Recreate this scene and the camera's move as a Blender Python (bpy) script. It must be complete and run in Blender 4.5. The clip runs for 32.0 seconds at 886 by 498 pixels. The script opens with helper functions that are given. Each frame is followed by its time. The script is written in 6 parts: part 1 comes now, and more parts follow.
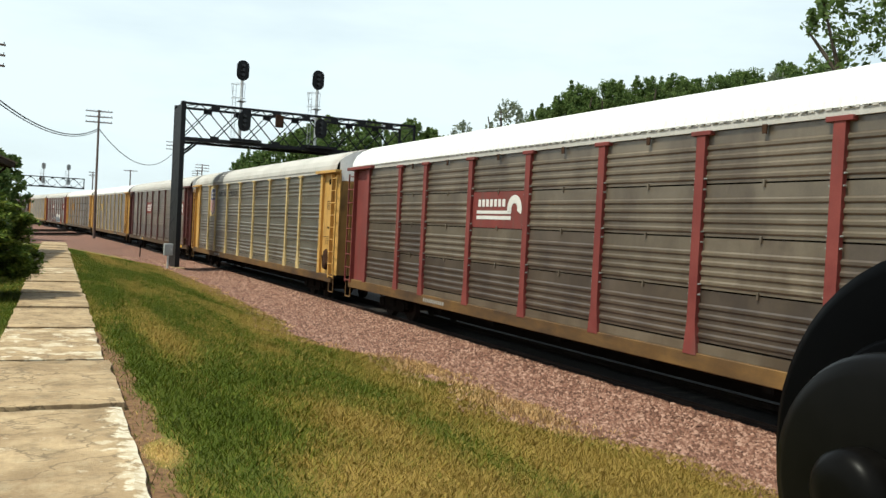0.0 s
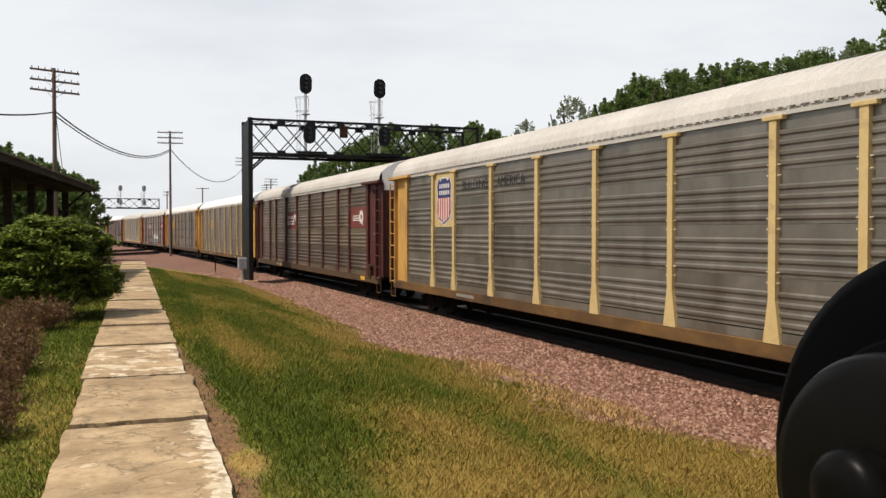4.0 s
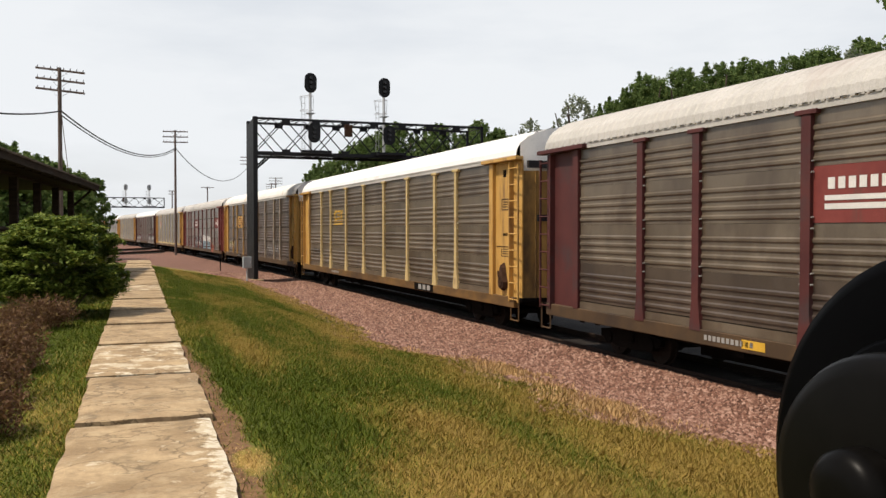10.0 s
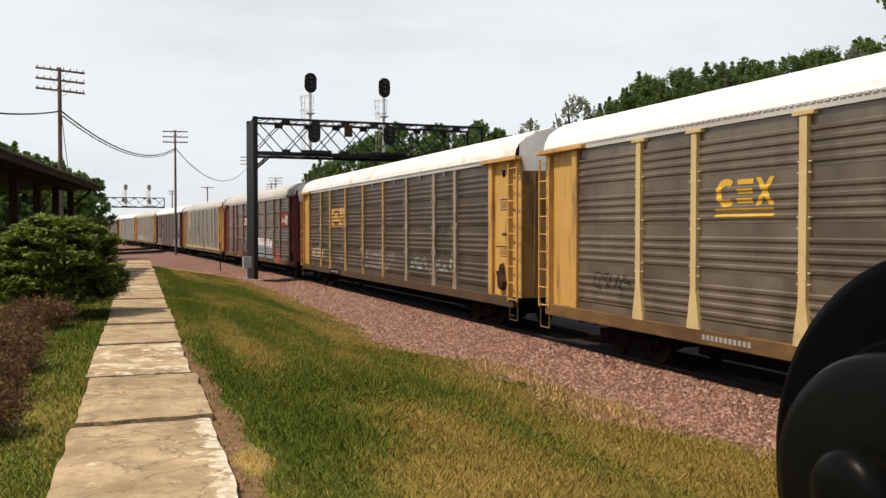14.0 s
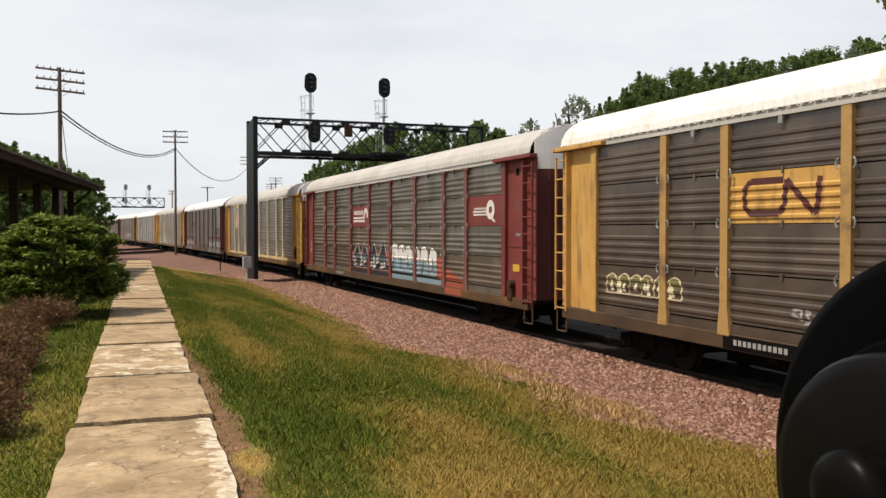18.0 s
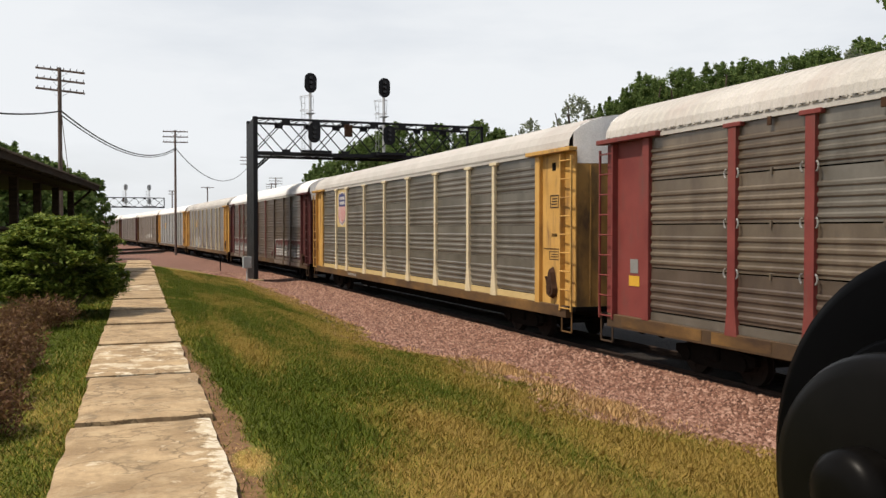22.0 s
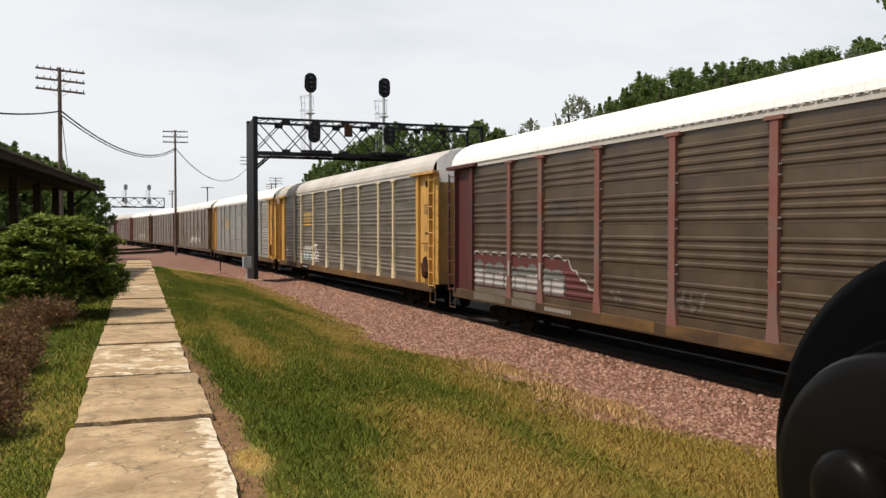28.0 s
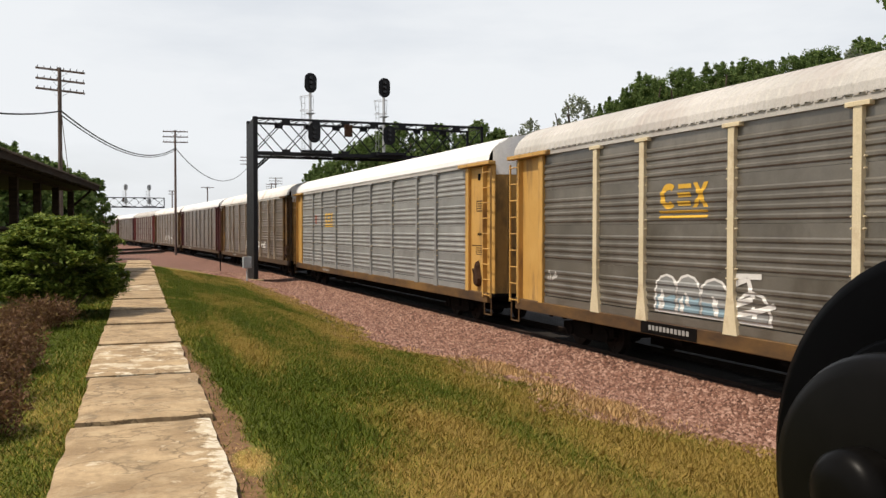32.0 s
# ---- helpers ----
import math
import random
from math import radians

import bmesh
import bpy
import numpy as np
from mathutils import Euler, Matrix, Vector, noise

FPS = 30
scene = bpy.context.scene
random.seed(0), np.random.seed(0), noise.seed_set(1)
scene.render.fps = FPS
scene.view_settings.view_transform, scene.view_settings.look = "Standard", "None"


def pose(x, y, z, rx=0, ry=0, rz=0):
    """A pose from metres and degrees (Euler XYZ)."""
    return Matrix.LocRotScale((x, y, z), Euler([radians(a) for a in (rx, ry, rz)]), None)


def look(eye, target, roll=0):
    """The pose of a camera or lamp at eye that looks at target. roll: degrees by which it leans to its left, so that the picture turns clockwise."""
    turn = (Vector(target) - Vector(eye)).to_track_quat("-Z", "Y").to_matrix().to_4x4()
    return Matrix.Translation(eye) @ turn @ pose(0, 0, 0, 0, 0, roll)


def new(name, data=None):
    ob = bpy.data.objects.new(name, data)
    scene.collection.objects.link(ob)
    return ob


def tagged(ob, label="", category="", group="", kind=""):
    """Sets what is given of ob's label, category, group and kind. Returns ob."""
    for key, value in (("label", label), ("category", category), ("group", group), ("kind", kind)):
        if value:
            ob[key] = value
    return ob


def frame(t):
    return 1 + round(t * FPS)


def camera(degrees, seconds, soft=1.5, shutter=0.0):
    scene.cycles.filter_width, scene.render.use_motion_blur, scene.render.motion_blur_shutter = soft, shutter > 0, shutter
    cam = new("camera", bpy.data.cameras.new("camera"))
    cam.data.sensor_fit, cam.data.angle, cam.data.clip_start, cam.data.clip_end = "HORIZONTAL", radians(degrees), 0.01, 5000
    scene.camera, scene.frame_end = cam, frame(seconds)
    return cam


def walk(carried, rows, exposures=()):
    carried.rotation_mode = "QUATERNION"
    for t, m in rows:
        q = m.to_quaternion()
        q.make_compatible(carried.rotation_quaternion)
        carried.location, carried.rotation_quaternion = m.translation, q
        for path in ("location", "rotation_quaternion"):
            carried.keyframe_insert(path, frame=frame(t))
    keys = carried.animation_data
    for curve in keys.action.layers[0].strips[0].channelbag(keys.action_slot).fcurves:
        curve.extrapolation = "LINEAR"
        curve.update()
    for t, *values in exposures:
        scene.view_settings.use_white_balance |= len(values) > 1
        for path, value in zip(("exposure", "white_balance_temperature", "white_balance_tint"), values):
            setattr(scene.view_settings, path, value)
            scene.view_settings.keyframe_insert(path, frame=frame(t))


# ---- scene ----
# Metres. y runs along the railway, away from the camera; x points at the train; the footpath is at z = 0.
cam = camera(53.4, 32.0, soft=1.45)
EYE = (0.0, 0.0, 1.75)
TURNS = [  # seconds, tilt, lean, heading in degrees
    (0.0, 88.73, -2.91, -25.25), (0.1, 88.74, -3.1, -23.46), (0.2, 88.75, -3.3, -21.6), (0.4, 88.76, -3.45, -21.05),
    (0.5, 88.76, -3.49, -21.04), (1.0, 88.72, -3.61, -21.29), (1.2, 88.71, -3.5, -21.32), (1.3, 88.70, 1.85, -21.53),
    (1.4, 88.69, 4.6, -21.55), (1.5, 88.69, 5.52, -21.70), (1.6, 88.70, 1.8, -21.3), (1.7, 88.71, 0.15, -21.4),
    (2.0, 88.71, -0.03, -21.36), (2.5, 88.68, 0.03, -21.05), (2.7, 88.7, 0.0, -19.15), (2.8, 88.72, -0.03, -18.65),
    (3.0, 88.74, -0.06, -18.69), (3.2, 88.76, 0.0, -19.1), (3.5, 88.80, 0.04, -20.93), (4.5, 88.74, 0.0, -20.7), (5.5, 88.71, 0.0, -20.55),
    (32.0, 88.71, 0.0, -20.55)]
PATH = [(t, pose(*EYE, a, b, c)) for t, a, b, c in TURNS]
walk(cam, PATH, exposures=[(0, 0.17, 6100, -1), (0.6, 0.14, 6200, 1), (1.2, 0.10, 6330, 4.5), (2.5, 0.0, 6580, 11.8), (32, 0.0, 6580, 11.8)])

# ---- light ----
SUN_EL, SUN_AZ = radians(60), math.atan2(-1.0, 0.02)
world = bpy.data.worlds.new("sky")
scene.world = world
world.use_nodes = True
wn, wl = world.node_tree.nodes, world.node_tree.links
sky = wn.new("ShaderNodeTexSky")
sky.sky_type, sky.sun_disc = "NISHITA", False
sky.sun_elevation, sky.sun_rotation = SUN_EL, SUN_AZ
sky.air_density, sky.dust_density = 1.0, 2.5
coord, mapn, veil, veil_ramp, mixn = (wn.new("ShaderNode" + k) for k in ("TexCoord", "Mapping", "TexNoise", "ValToRGB", "MixRGB"))
mapn.inputs["Scale"].default_value = (1.0, 1.0, 4.0)
veil.inputs["Scale"].default_value, veil.inputs["Detail"].default_value, veil.inputs["Roughness"].default_value = 1.6, 6, 0.55
veil_ramp.color_ramp.elements[0].position, veil_ramp.color_ramp.elements[0].color = 0.3, (0.60, 0.60, 0.60, 1)
veil_ramp.color_ramp.elements[1].position, veil_ramp.color_ramp.elements[1].color = 0.62, (0.97, 0.97, 0.97, 1)
mixn.inputs[2].default_value = (8.3, 8.7, 8.95, 1)
wl.new(coord.outputs["Generated"], mapn.inputs["Vector"])
wl.new(mapn.outputs["Vector"], veil.inputs["Vector"])
wl.new(veil.outputs["Fac"], veil_ramp.inputs["Fac"])
# the white haze thins out towards the zenith
sep, thin, fade = wn.new("ShaderNodeSeparateXYZ"), wn.new("ShaderNodeMapRange"), wn.new("ShaderNodeMath")
thin.inputs["From Min"].default_value, thin.inputs["From Max"].default_value = 0.22, 0.85
thin.inputs["To Min"].default_value, thin.inputs["To Max"].default_value = 1.0, 0.22
fade.operation = "MULTIPLY"
wl.new(coord.outputs["Generated"], sep.inputs[0])
wl.new(sep.outputs["Z"], thin.inputs["Value"])
wl.new(thin.outputs["Result"], fade.inputs[0])
wl.new(veil_ramp.outputs["Color"], fade.inputs[1])
wl.new(fade.outputs[0], mixn.inputs[0])
wl.new(sky.outputs["Color"], mixn.inputs[1])
wl.new(mixn.outputs["Color"], wn["Background"].inputs["Color"])
wn["Background"].inputs["Strength"].default_value = 0.105
sun = new("sun", bpy.data.lights.new("sun", "SUN"))
sun.data.energy, sun.data.angle, sun.data.color = 4.65, radians(0.7), (1.0, 0.91, 0.77)
sun.matrix_world = look((-100 * math.cos(SUN_EL), 2 * math.cos(SUN_EL), 100 * math.sin(SUN_EL)), (0, 0, 0))


# ---- materials ----
def mat(name, a, b, scale=6.0, rough=0.8, metal=0.0, bump=0.2, fine=60.0, stretch=(1, 1, 1), dirt=None, dirt_amount=0.0, dirt_scale=1.2, dirt_stretch=(1, 1, 1), vary=0.0, spec=0.3, edge=0.18):
    """Two tones in broad patches, a fine grain, an optional dirt layer, and relief."""
    m = bpy.data.materials.new(name)
    m.use_nodes = True
    n, l = m.node_tree.nodes, m.node_tree.links
    bsdf = n["Principled BSDF"]
    tc, info, off, add = n.new("ShaderNodeTexCoord"), n.new("ShaderNodeObjectInfo"), n.new("ShaderNodeVectorMath"), n.new("ShaderNodeVectorMath")
    off.operation = "SCALE"
    off.inputs[0].default_value = (31.0, 57.0, 13.0)
    l.new(info.outputs["Random"], off.inputs["Scale"])
    l.new(tc.outputs["Object"], add.inputs[0])
    l.new(off.outputs[0], add.inputs[1])

    def noisy(sc, st, detail, rgh=0.6):
        mp, t = n.new("ShaderNodeMapping"), n.new("ShaderNodeTexNoise")
        mp.inputs["Scale"].default_value = st
        t.inputs["Scale"].default_value, t.inputs["Detail"].default_value, t.inputs["Roughness"].default_value = sc, detail, rgh
        l.new(add.outputs[0], mp.inputs["Vector"])
        l.new(mp.outputs["Vector"], t.inputs["Vector"])
        return t.outputs["Fac"]

    def ramp(fac, lo, hi, c0, c1):
        r = n.new("ShaderNodeValToRGB")
        r.color_ramp.elements[0].position, r.color_ramp.elements[1].position = lo, hi
        r.color_ramp.elements[0].color, r.color_ramp.elements[1].color = (*c0, 1), (*c1, 1)
        l.new(fac, r.inputs["Fac"])
        return r.outputs["Color"]

    def mix(kind, fac, c0, c1):
        x = n.new("ShaderNodeMixRGB")
        x.blend_type = kind
        for sock, v in zip(x.inputs, (fac, c0, c1)):
            if hasattr(v, "links"):
                l.new(v, sock)
            else:
                sock.default_value = v
        return x.outputs["Color"]

    broad, grain = noisy(scale, stretch, 6), noisy(fine, stretch, 4, 0.7)
    col = ramp(broad, 0.35, 0.65, a, b)
    col = mix("MULTIPLY", 0.55, col, ramp(grain, 0.25, 0.75, (0.6, 0.6, 0.6), (1.15, 1.15, 1.15)))
    if dirt:
        d = ramp(noisy(dirt_scale, dirt_stretch, 8, 0.65), 0.62 - 0.3 * dirt_amount, 0.62 + edge - 0.3 * dirt_amount, (0, 0, 0), (1, 1, 1))
        col = mix("MIX", d, col, (*dirt, 1))
    if vary:
        v = ramp(info.outputs["Random"], 0, 1, (1 - vary,) * 3, (1 + vary,) * 3)
        col = mix("MULTIPLY", 1.0, col, v)
    l.new(col, bsdf.inputs["Base Color"])
    rr = n.new("ShaderNodeMapRange")
    rr.inputs["To Min"].default_value, rr.inputs["To Max"].default_value = max(0.05, rough - 0.12), min(1.0, rough + 0.12)
    l.new(broad, rr.inputs["Value"])
    l.new(rr.outputs["Result"], bsdf.inputs["Roughness"])
    bsdf.inputs["Metallic"].default_value = metal
    bsdf.inputs["Specular IOR Level"].default_value = spec
    if bump:
        bp = n.new("ShaderNodeBump")
        bp.inputs["Strength"].default_value, bp.inputs["Distance"].default_value = bump, 0.02
        l.new(grain, bp.inputs["Height"])
        l.new(bp.outputs["Normal"], bsdf.inputs["Normal"])
    return m


def plain(name, c, rough=0.6, metal=0.0):
    return mat(name, tuple(v * 0.92 for v in c), tuple(min(1, v * 1.06) for v in c), 3.0, rough, metal, 0.05)


GRIME = (0.10, 0.075, 0.05)
M = {
    "yellow": mat("yellow_paint", (0.49, 0.275, 0.068), (0.56, 0.33, 0.095), 1.5, 0.55, 0, 0.05, 50, dirt=(0.20, 0.11, 0.045), dirt_amount=0.35, dirt_scale=1.5, dirt_stretch=(1, 2, 0.35)),
    "yellow_sill": mat("dirty_yellow_paint", (0.12, 0.063, 0.019), (0.20, 0.108, 0.032), 1.2, 0.65, 0, 0.1, 40, dirt=(0.038, 0.022, 0.013), dirt_amount=0.85, dirt_scale=0.7, dirt_stretch=(1, 0.5, 1.6), edge=0.30),
    "cream": mat("faded_yellow_paint", (0.49, 0.36, 0.16), (0.57, 0.43, 0.20), 1.5, 0.6, 0, 0.05, 50, dirt=(0.30, 0.2, 0.1), dirt_amount=0.2, dirt_scale=1.5),
    "red": mat("oxide_red_paint", (0.15, 0.030, 0.026), (0.20, 0.045, 0.037), 1.5, 0.6, 0, 0.05, 50, dirt=(0.12, 0.05, 0.04), dirt_amount=0.3, dirt_scale=1.5, dirt_stretch=(1, 2, 0.35)),
    "maroon": mat("dark_maroon_paint", (0.065, 0.017, 0.016), (0.09, 0.025, 0.022), 1.5, 0.6, 0, 0.05, 50, dirt=(0.05, 0.03, 0.03), dirt_amount=0.3),
    "galv": mat("weathered_galvanised_steel", (0.124, 0.111, 0.091), (0.182, 0.165, 0.136), 1.2, 0.34, 0.25, 0.06, 45, (1, 1, 1), spec=1.0, dirt=(0.080, 0.068, 0.051), dirt_amount=0.45, dirt_scale=0.8, dirt_stretch=(1, 1.0, 0.5), vary=0.10),
    "galv_brown": mat("brown_stained_galvanised_steel", (0.118, 0.090, 0.061), (0.170, 0.134, 0.093), 1.2, 0.37, 0.2, 0.06, 45, spec=1.0, dirt=(0.078, 0.055, 0.036), dirt_amount=0.55, dirt_scale=0.8, dirt_stretch=(1, 1.0, 0.5), vary=0.10),
    "galv_dark": mat("rusty_brown_steel", (0.068, 0.048, 0.033), (0.103, 0.075, 0.054), 1.2, 0.38, 0.15, 0.06, 45, spec=0.95, dirt=(0.045, 0.031, 0.023), dirt_amount=0.5, dirt_scale=0.8, dirt_stretch=(1, 1.2, 0.5), vary=0.10),
    "galv_light": mat("pale_galvanised_steel", (0.235, 0.235, 0.222), (0.30, 0.30, 0.285), 1.2, 0.5, 0.15, 0.05, 45, dirt=(0.19, 0.185, 0.175), dirt_amount=0.35, dirt_scale=0.8, vary=0.08),
    "post_yellow": mat("dirty_yellow_post_paint", (0.36, 0.215, 0.07), (0.44, 0.27, 0.09), 1.5, 0.6, 0, 0.05, 50, dirt=(0.15, 0.09, 0.045), dirt_amount=0.45, dirt_scale=1.5),
    "post_worn": mat("worn_post_paint", (0.24, 0.195, 0.14), (0.34, 0.285, 0.21), 1.5, 0.65, 0, 0.05, 50, dirt=(0.16, 0.10, 0.06), dirt_amount=0.45, dirt_scale=1.5),
    "post_dull_red": mat("faded_red_post_paint", (0.16, 0.062, 0.050), (0.20, 0.088, 0.072), 1.5, 0.65, 0, 0.05, 50, dirt=(0.12, 0.085, 0.07), dirt_amount=0.45, dirt_scale=1.5),
    # darker copies of the side paints: end-face shade put into the colour, plus grime
    "end_yellow": mat("shaded_grimy_yellow_end_paint", (0.30, 0.17, 0.05), (0.37, 0.215, 0.063), 1.5, 0.65, 0, 0.05, 50, dirt=(0.095, 0.058, 0.03), dirt_amount=0.5, dirt_scale=1.2, dirt_stretch=(1, 1, 0.4)),
    "end_red": mat("shaded_grimy_maroon_end_paint", (0.085, 0.022, 0.02), (0.11, 0.03, 0.026), 1.5, 0.65, 0, 0.05, 50, dirt=(0.055, 0.03, 0.025), dirt_amount=0.5, dirt_scale=1.2, dirt_stretch=(1, 1, 0.4)),
    "door_white": mat("dusty_white_door_paint", (0.70, 0.69, 0.67), (0.80, 0.79, 0.77), 1.2, 0.6, 0, 0.04, 30, dirt=(0.5, 0.47, 0.43), dirt_amount=0.15, dirt_scale=0.8, dirt_stretch=(1, 1, 0.3)),
    "cream_pale": mat("bleached_cream_paint", (0.56, 0.47, 0.30), (0.66, 0.57, 0.39), 1.5, 0.6, 0, 0.05, 50, dirt=(0.36, 0.26, 0.15), dirt_amount=0.25, dirt_scale=1.5),
    "rust": mat("rust_brown_steel", (0.035, 0.018, 0.011), (0.075, 0.04, 0.024), 4, 0.85, 0.0, 0.2, 40, spec=0.1),
    "number_white": plain("dull_white_stencil_paint", (0.30, 0.29, 0.27), 0.6),
    "skin_brown": mat("rusty_red_brown_paint", (0.056, 0.038, 0.021), (0.086, 0.060, 0.036), 1.2, 0.42, 0.1, 0.06, 45, spec=0.6, dirt=(0.042, 0.027, 0.020), dirt_amount=0.45, dirt_scale=0.8, dirt_stretch=(1, 1.0, 0.5), vary=0.06),
    "sill_dark": mat("soot_brown_sill_paint", (0.058, 0.035, 0.018), (0.095, 0.055, 0.024), 1.2, 0.7, 0, 0.1, 40, dirt=(0.030, 0.019, 0.012), dirt_amount=0.6, dirt_scale=0.5, edge=0.4),
    "roof_white": mat("white_roof_paint", (0.74, 0.735, 0.72), (0.82, 0.815, 0.80), 0.6, 0.6, 0, 0.04, 30, dirt=(0.5, 0.47, 0.44), dirt_amount=0.05, dirt_scale=0.5),
    "roof_grey": mat("weathered_grey_roof_steel", (0.42, 0.40, 0.365), (0.51, 0.485, 0.45), 0.6, 0.6, 0.05, 0.04, 30, dirt=(0.38, 0.34, 0.31), dirt_amount=0.35, dirt_scale=0.5),
    "roof_rust": mat("white_roof_with_rust", (0.68, 0.65, 0.60), (0.80, 0.78, 0.74), 0.6, 0.6, 0, 0.04, 30, dirt=(0.42, 0.27, 0.17), dirt_amount=0.25, dirt_scale=0.6),
    "white": plain("white_paint", (0.66, 0.64, 0.60), 0.5),
    "black": plain("black_paint", (0.02, 0.02, 0.022), 0.5),
    "navy": plain("navy_paint", (0.03, 0.035, 0.14), 0.5),
    "shield_red": plain("red_stripe_paint", (0.45, 0.05, 0.05), 0.5),
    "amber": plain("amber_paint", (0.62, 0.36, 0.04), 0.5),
    "orange": plain("orange_spray_paint", (0.30, 0.075, 0.04), 0.6),
    "sky_blue": plain("pale_blue_spray_paint", (0.19, 0.27, 0.31), 0.6),
    "grey_spray": plain("grey_green_spray_paint", (0.11, 0.11, 0.10), 0.6),
    "olive": plain("dull_olive_spray_paint", (0.13, 0.12, 0.045), 0.6),
    "teal": plain("dull_teal_spray_paint", (0.055, 0.085, 0.10), 0.6),
    # grimy undercarriage and wheels: shade below the cars is put into these colours
    "under": mat("shaded_grimy_undercarriage_steel", (0.004, 0.0035, 0.003), (0.009, 0.0075, 0.0065), 3, 0.9, 0.0, 0.2, 30, spec=0.05),
    "wheel": mat("shaded_worn_wheel_steel", (0.012, 0.0095, 0.008), (0.022, 0.017, 0.014), 3, 0.8, 0.0, 0.1, 30, spec=0.1),
    "rail": mat("rusty_rail_steel", (0.025, 0.016, 0.0125), (0.045, 0.03, 0.023), 3, 0.75, 0.1, 0.1, 40, spec=0.15),
    "tie": mat("weathered_sleeper_wood", (0.026, 0.020, 0.016), (0.05, 0.039, 0.032), 4, 0.95, 0, 0.4, 30, (1, 6, 6), vary=0.2),
    "steel_black": mat("black_painted_bridge_steel", (0.004, 0.0042, 0.0055), (0.007, 0.0073, 0.009), 2, 0.6, 0.0, 0.1, 30),
    "silver": mat("aluminium_painted_steel", (0.50, 0.51, 0.52), (0.60, 0.61, 0.62), 3, 0.45, 0.3, 0.05, 40),
    "cabinet_grey": mat("grey_cabinet_paint", (0.33, 0.35, 0.35), (0.42, 0.44, 0.44), 3, 0.5, 0.2, 0.05, 40),
    "glass_dark": mat("dark_signal_glass", (0.01, 0.01, 0.012), (0.02, 0.02, 0.022), 3, 0.15, 0, 0.0, 40),
    "pole_wood": mat("weathered_pole_wood", (0.10, 0.07, 0.058), (0.17, 0.125, 0.108), 2, 0.9, 0, 0.4, 20, (6, 6, 0.5)),
    "wire": plain("dark_cable", (0.03, 0.03, 0.03), 0.6),
    "bark": mat("grey_brown_bark", (0.07, 0.055, 0.04), (0.14, 0.11, 0.085), 4, 0.95, 0, 0.6, 20, (4, 4, 1)),
    "shelter_wood": mat("dark_brown_shelter_wood", (0.019, 0.013, 0.009), (0.038, 0.026, 0.018), 3, 0.85, 0, 0.3, 30, (1, 1, 4), spec=0.1),
    "shingle": mat("brown_roof_shingles", (0.13, 0.105, 0.085), (0.20, 0.165, 0.13), 3, 0.95, 0, 0.4, 30, vary=0.2),
    "rubber": mat("matt_black_rubber", (0.0012, 0.0012, 0.0014), (0.0018, 0.0018, 0.002), 30, 0.5, 0, 0.0, 400, spec=0.012),
    "plastic_black": mat("satin_black_plastic", (0.0025, 0.0022, 0.0018), (0.004, 0.0035, 0.003), 30, 0.36, 0, 0.0, 400, spec=0.06),
}


def leaf_mat(name, a, b, c, through_light=0.3):
    """Foliage: tone varies leaf by leaf; thin leaves let some light through."""
    m = bpy.data.materials.new(name)
    m.use_nodes = True
    n, l = m.node_tree.nodes, m.node_tree.links
    bsdf, geo, r = n["Principled BSDF"], n.new("ShaderNodeNewGeometry"), n.new("ShaderNodeValToRGB")
    r.color_ramp.elements[0].color, r.color_ramp.elements[1].color = (*a, 1), (*c, 1)
    e = r.color_ramp.elements.new(0.6)
    e.color = (*b, 1)
    l.new(geo.outputs["Random Per Island"], r.inputs["Fac"])
    l.new(r.outputs["Color"], bsdf.inputs["Base Color"])
    bsdf.inputs["Roughness"].default_value = 0.6
    bsdf.inputs["Specular IOR Level"].default_value = 0.15
    tr, mx = n.new("ShaderNodeBsdfTranslucent"), n.new("ShaderNodeMixShader")
    l.new(r.outputs["Color"], tr.inputs["Color"])
    mx.inputs[0].default_value = through_light
    l.new(bsdf.outputs[0], mx.inputs[1])
    l.new(tr.outputs[0], mx.inputs[2])
    l.new(mx.outputs[0], n["Material Output"].inputs["Surface"])
    return m


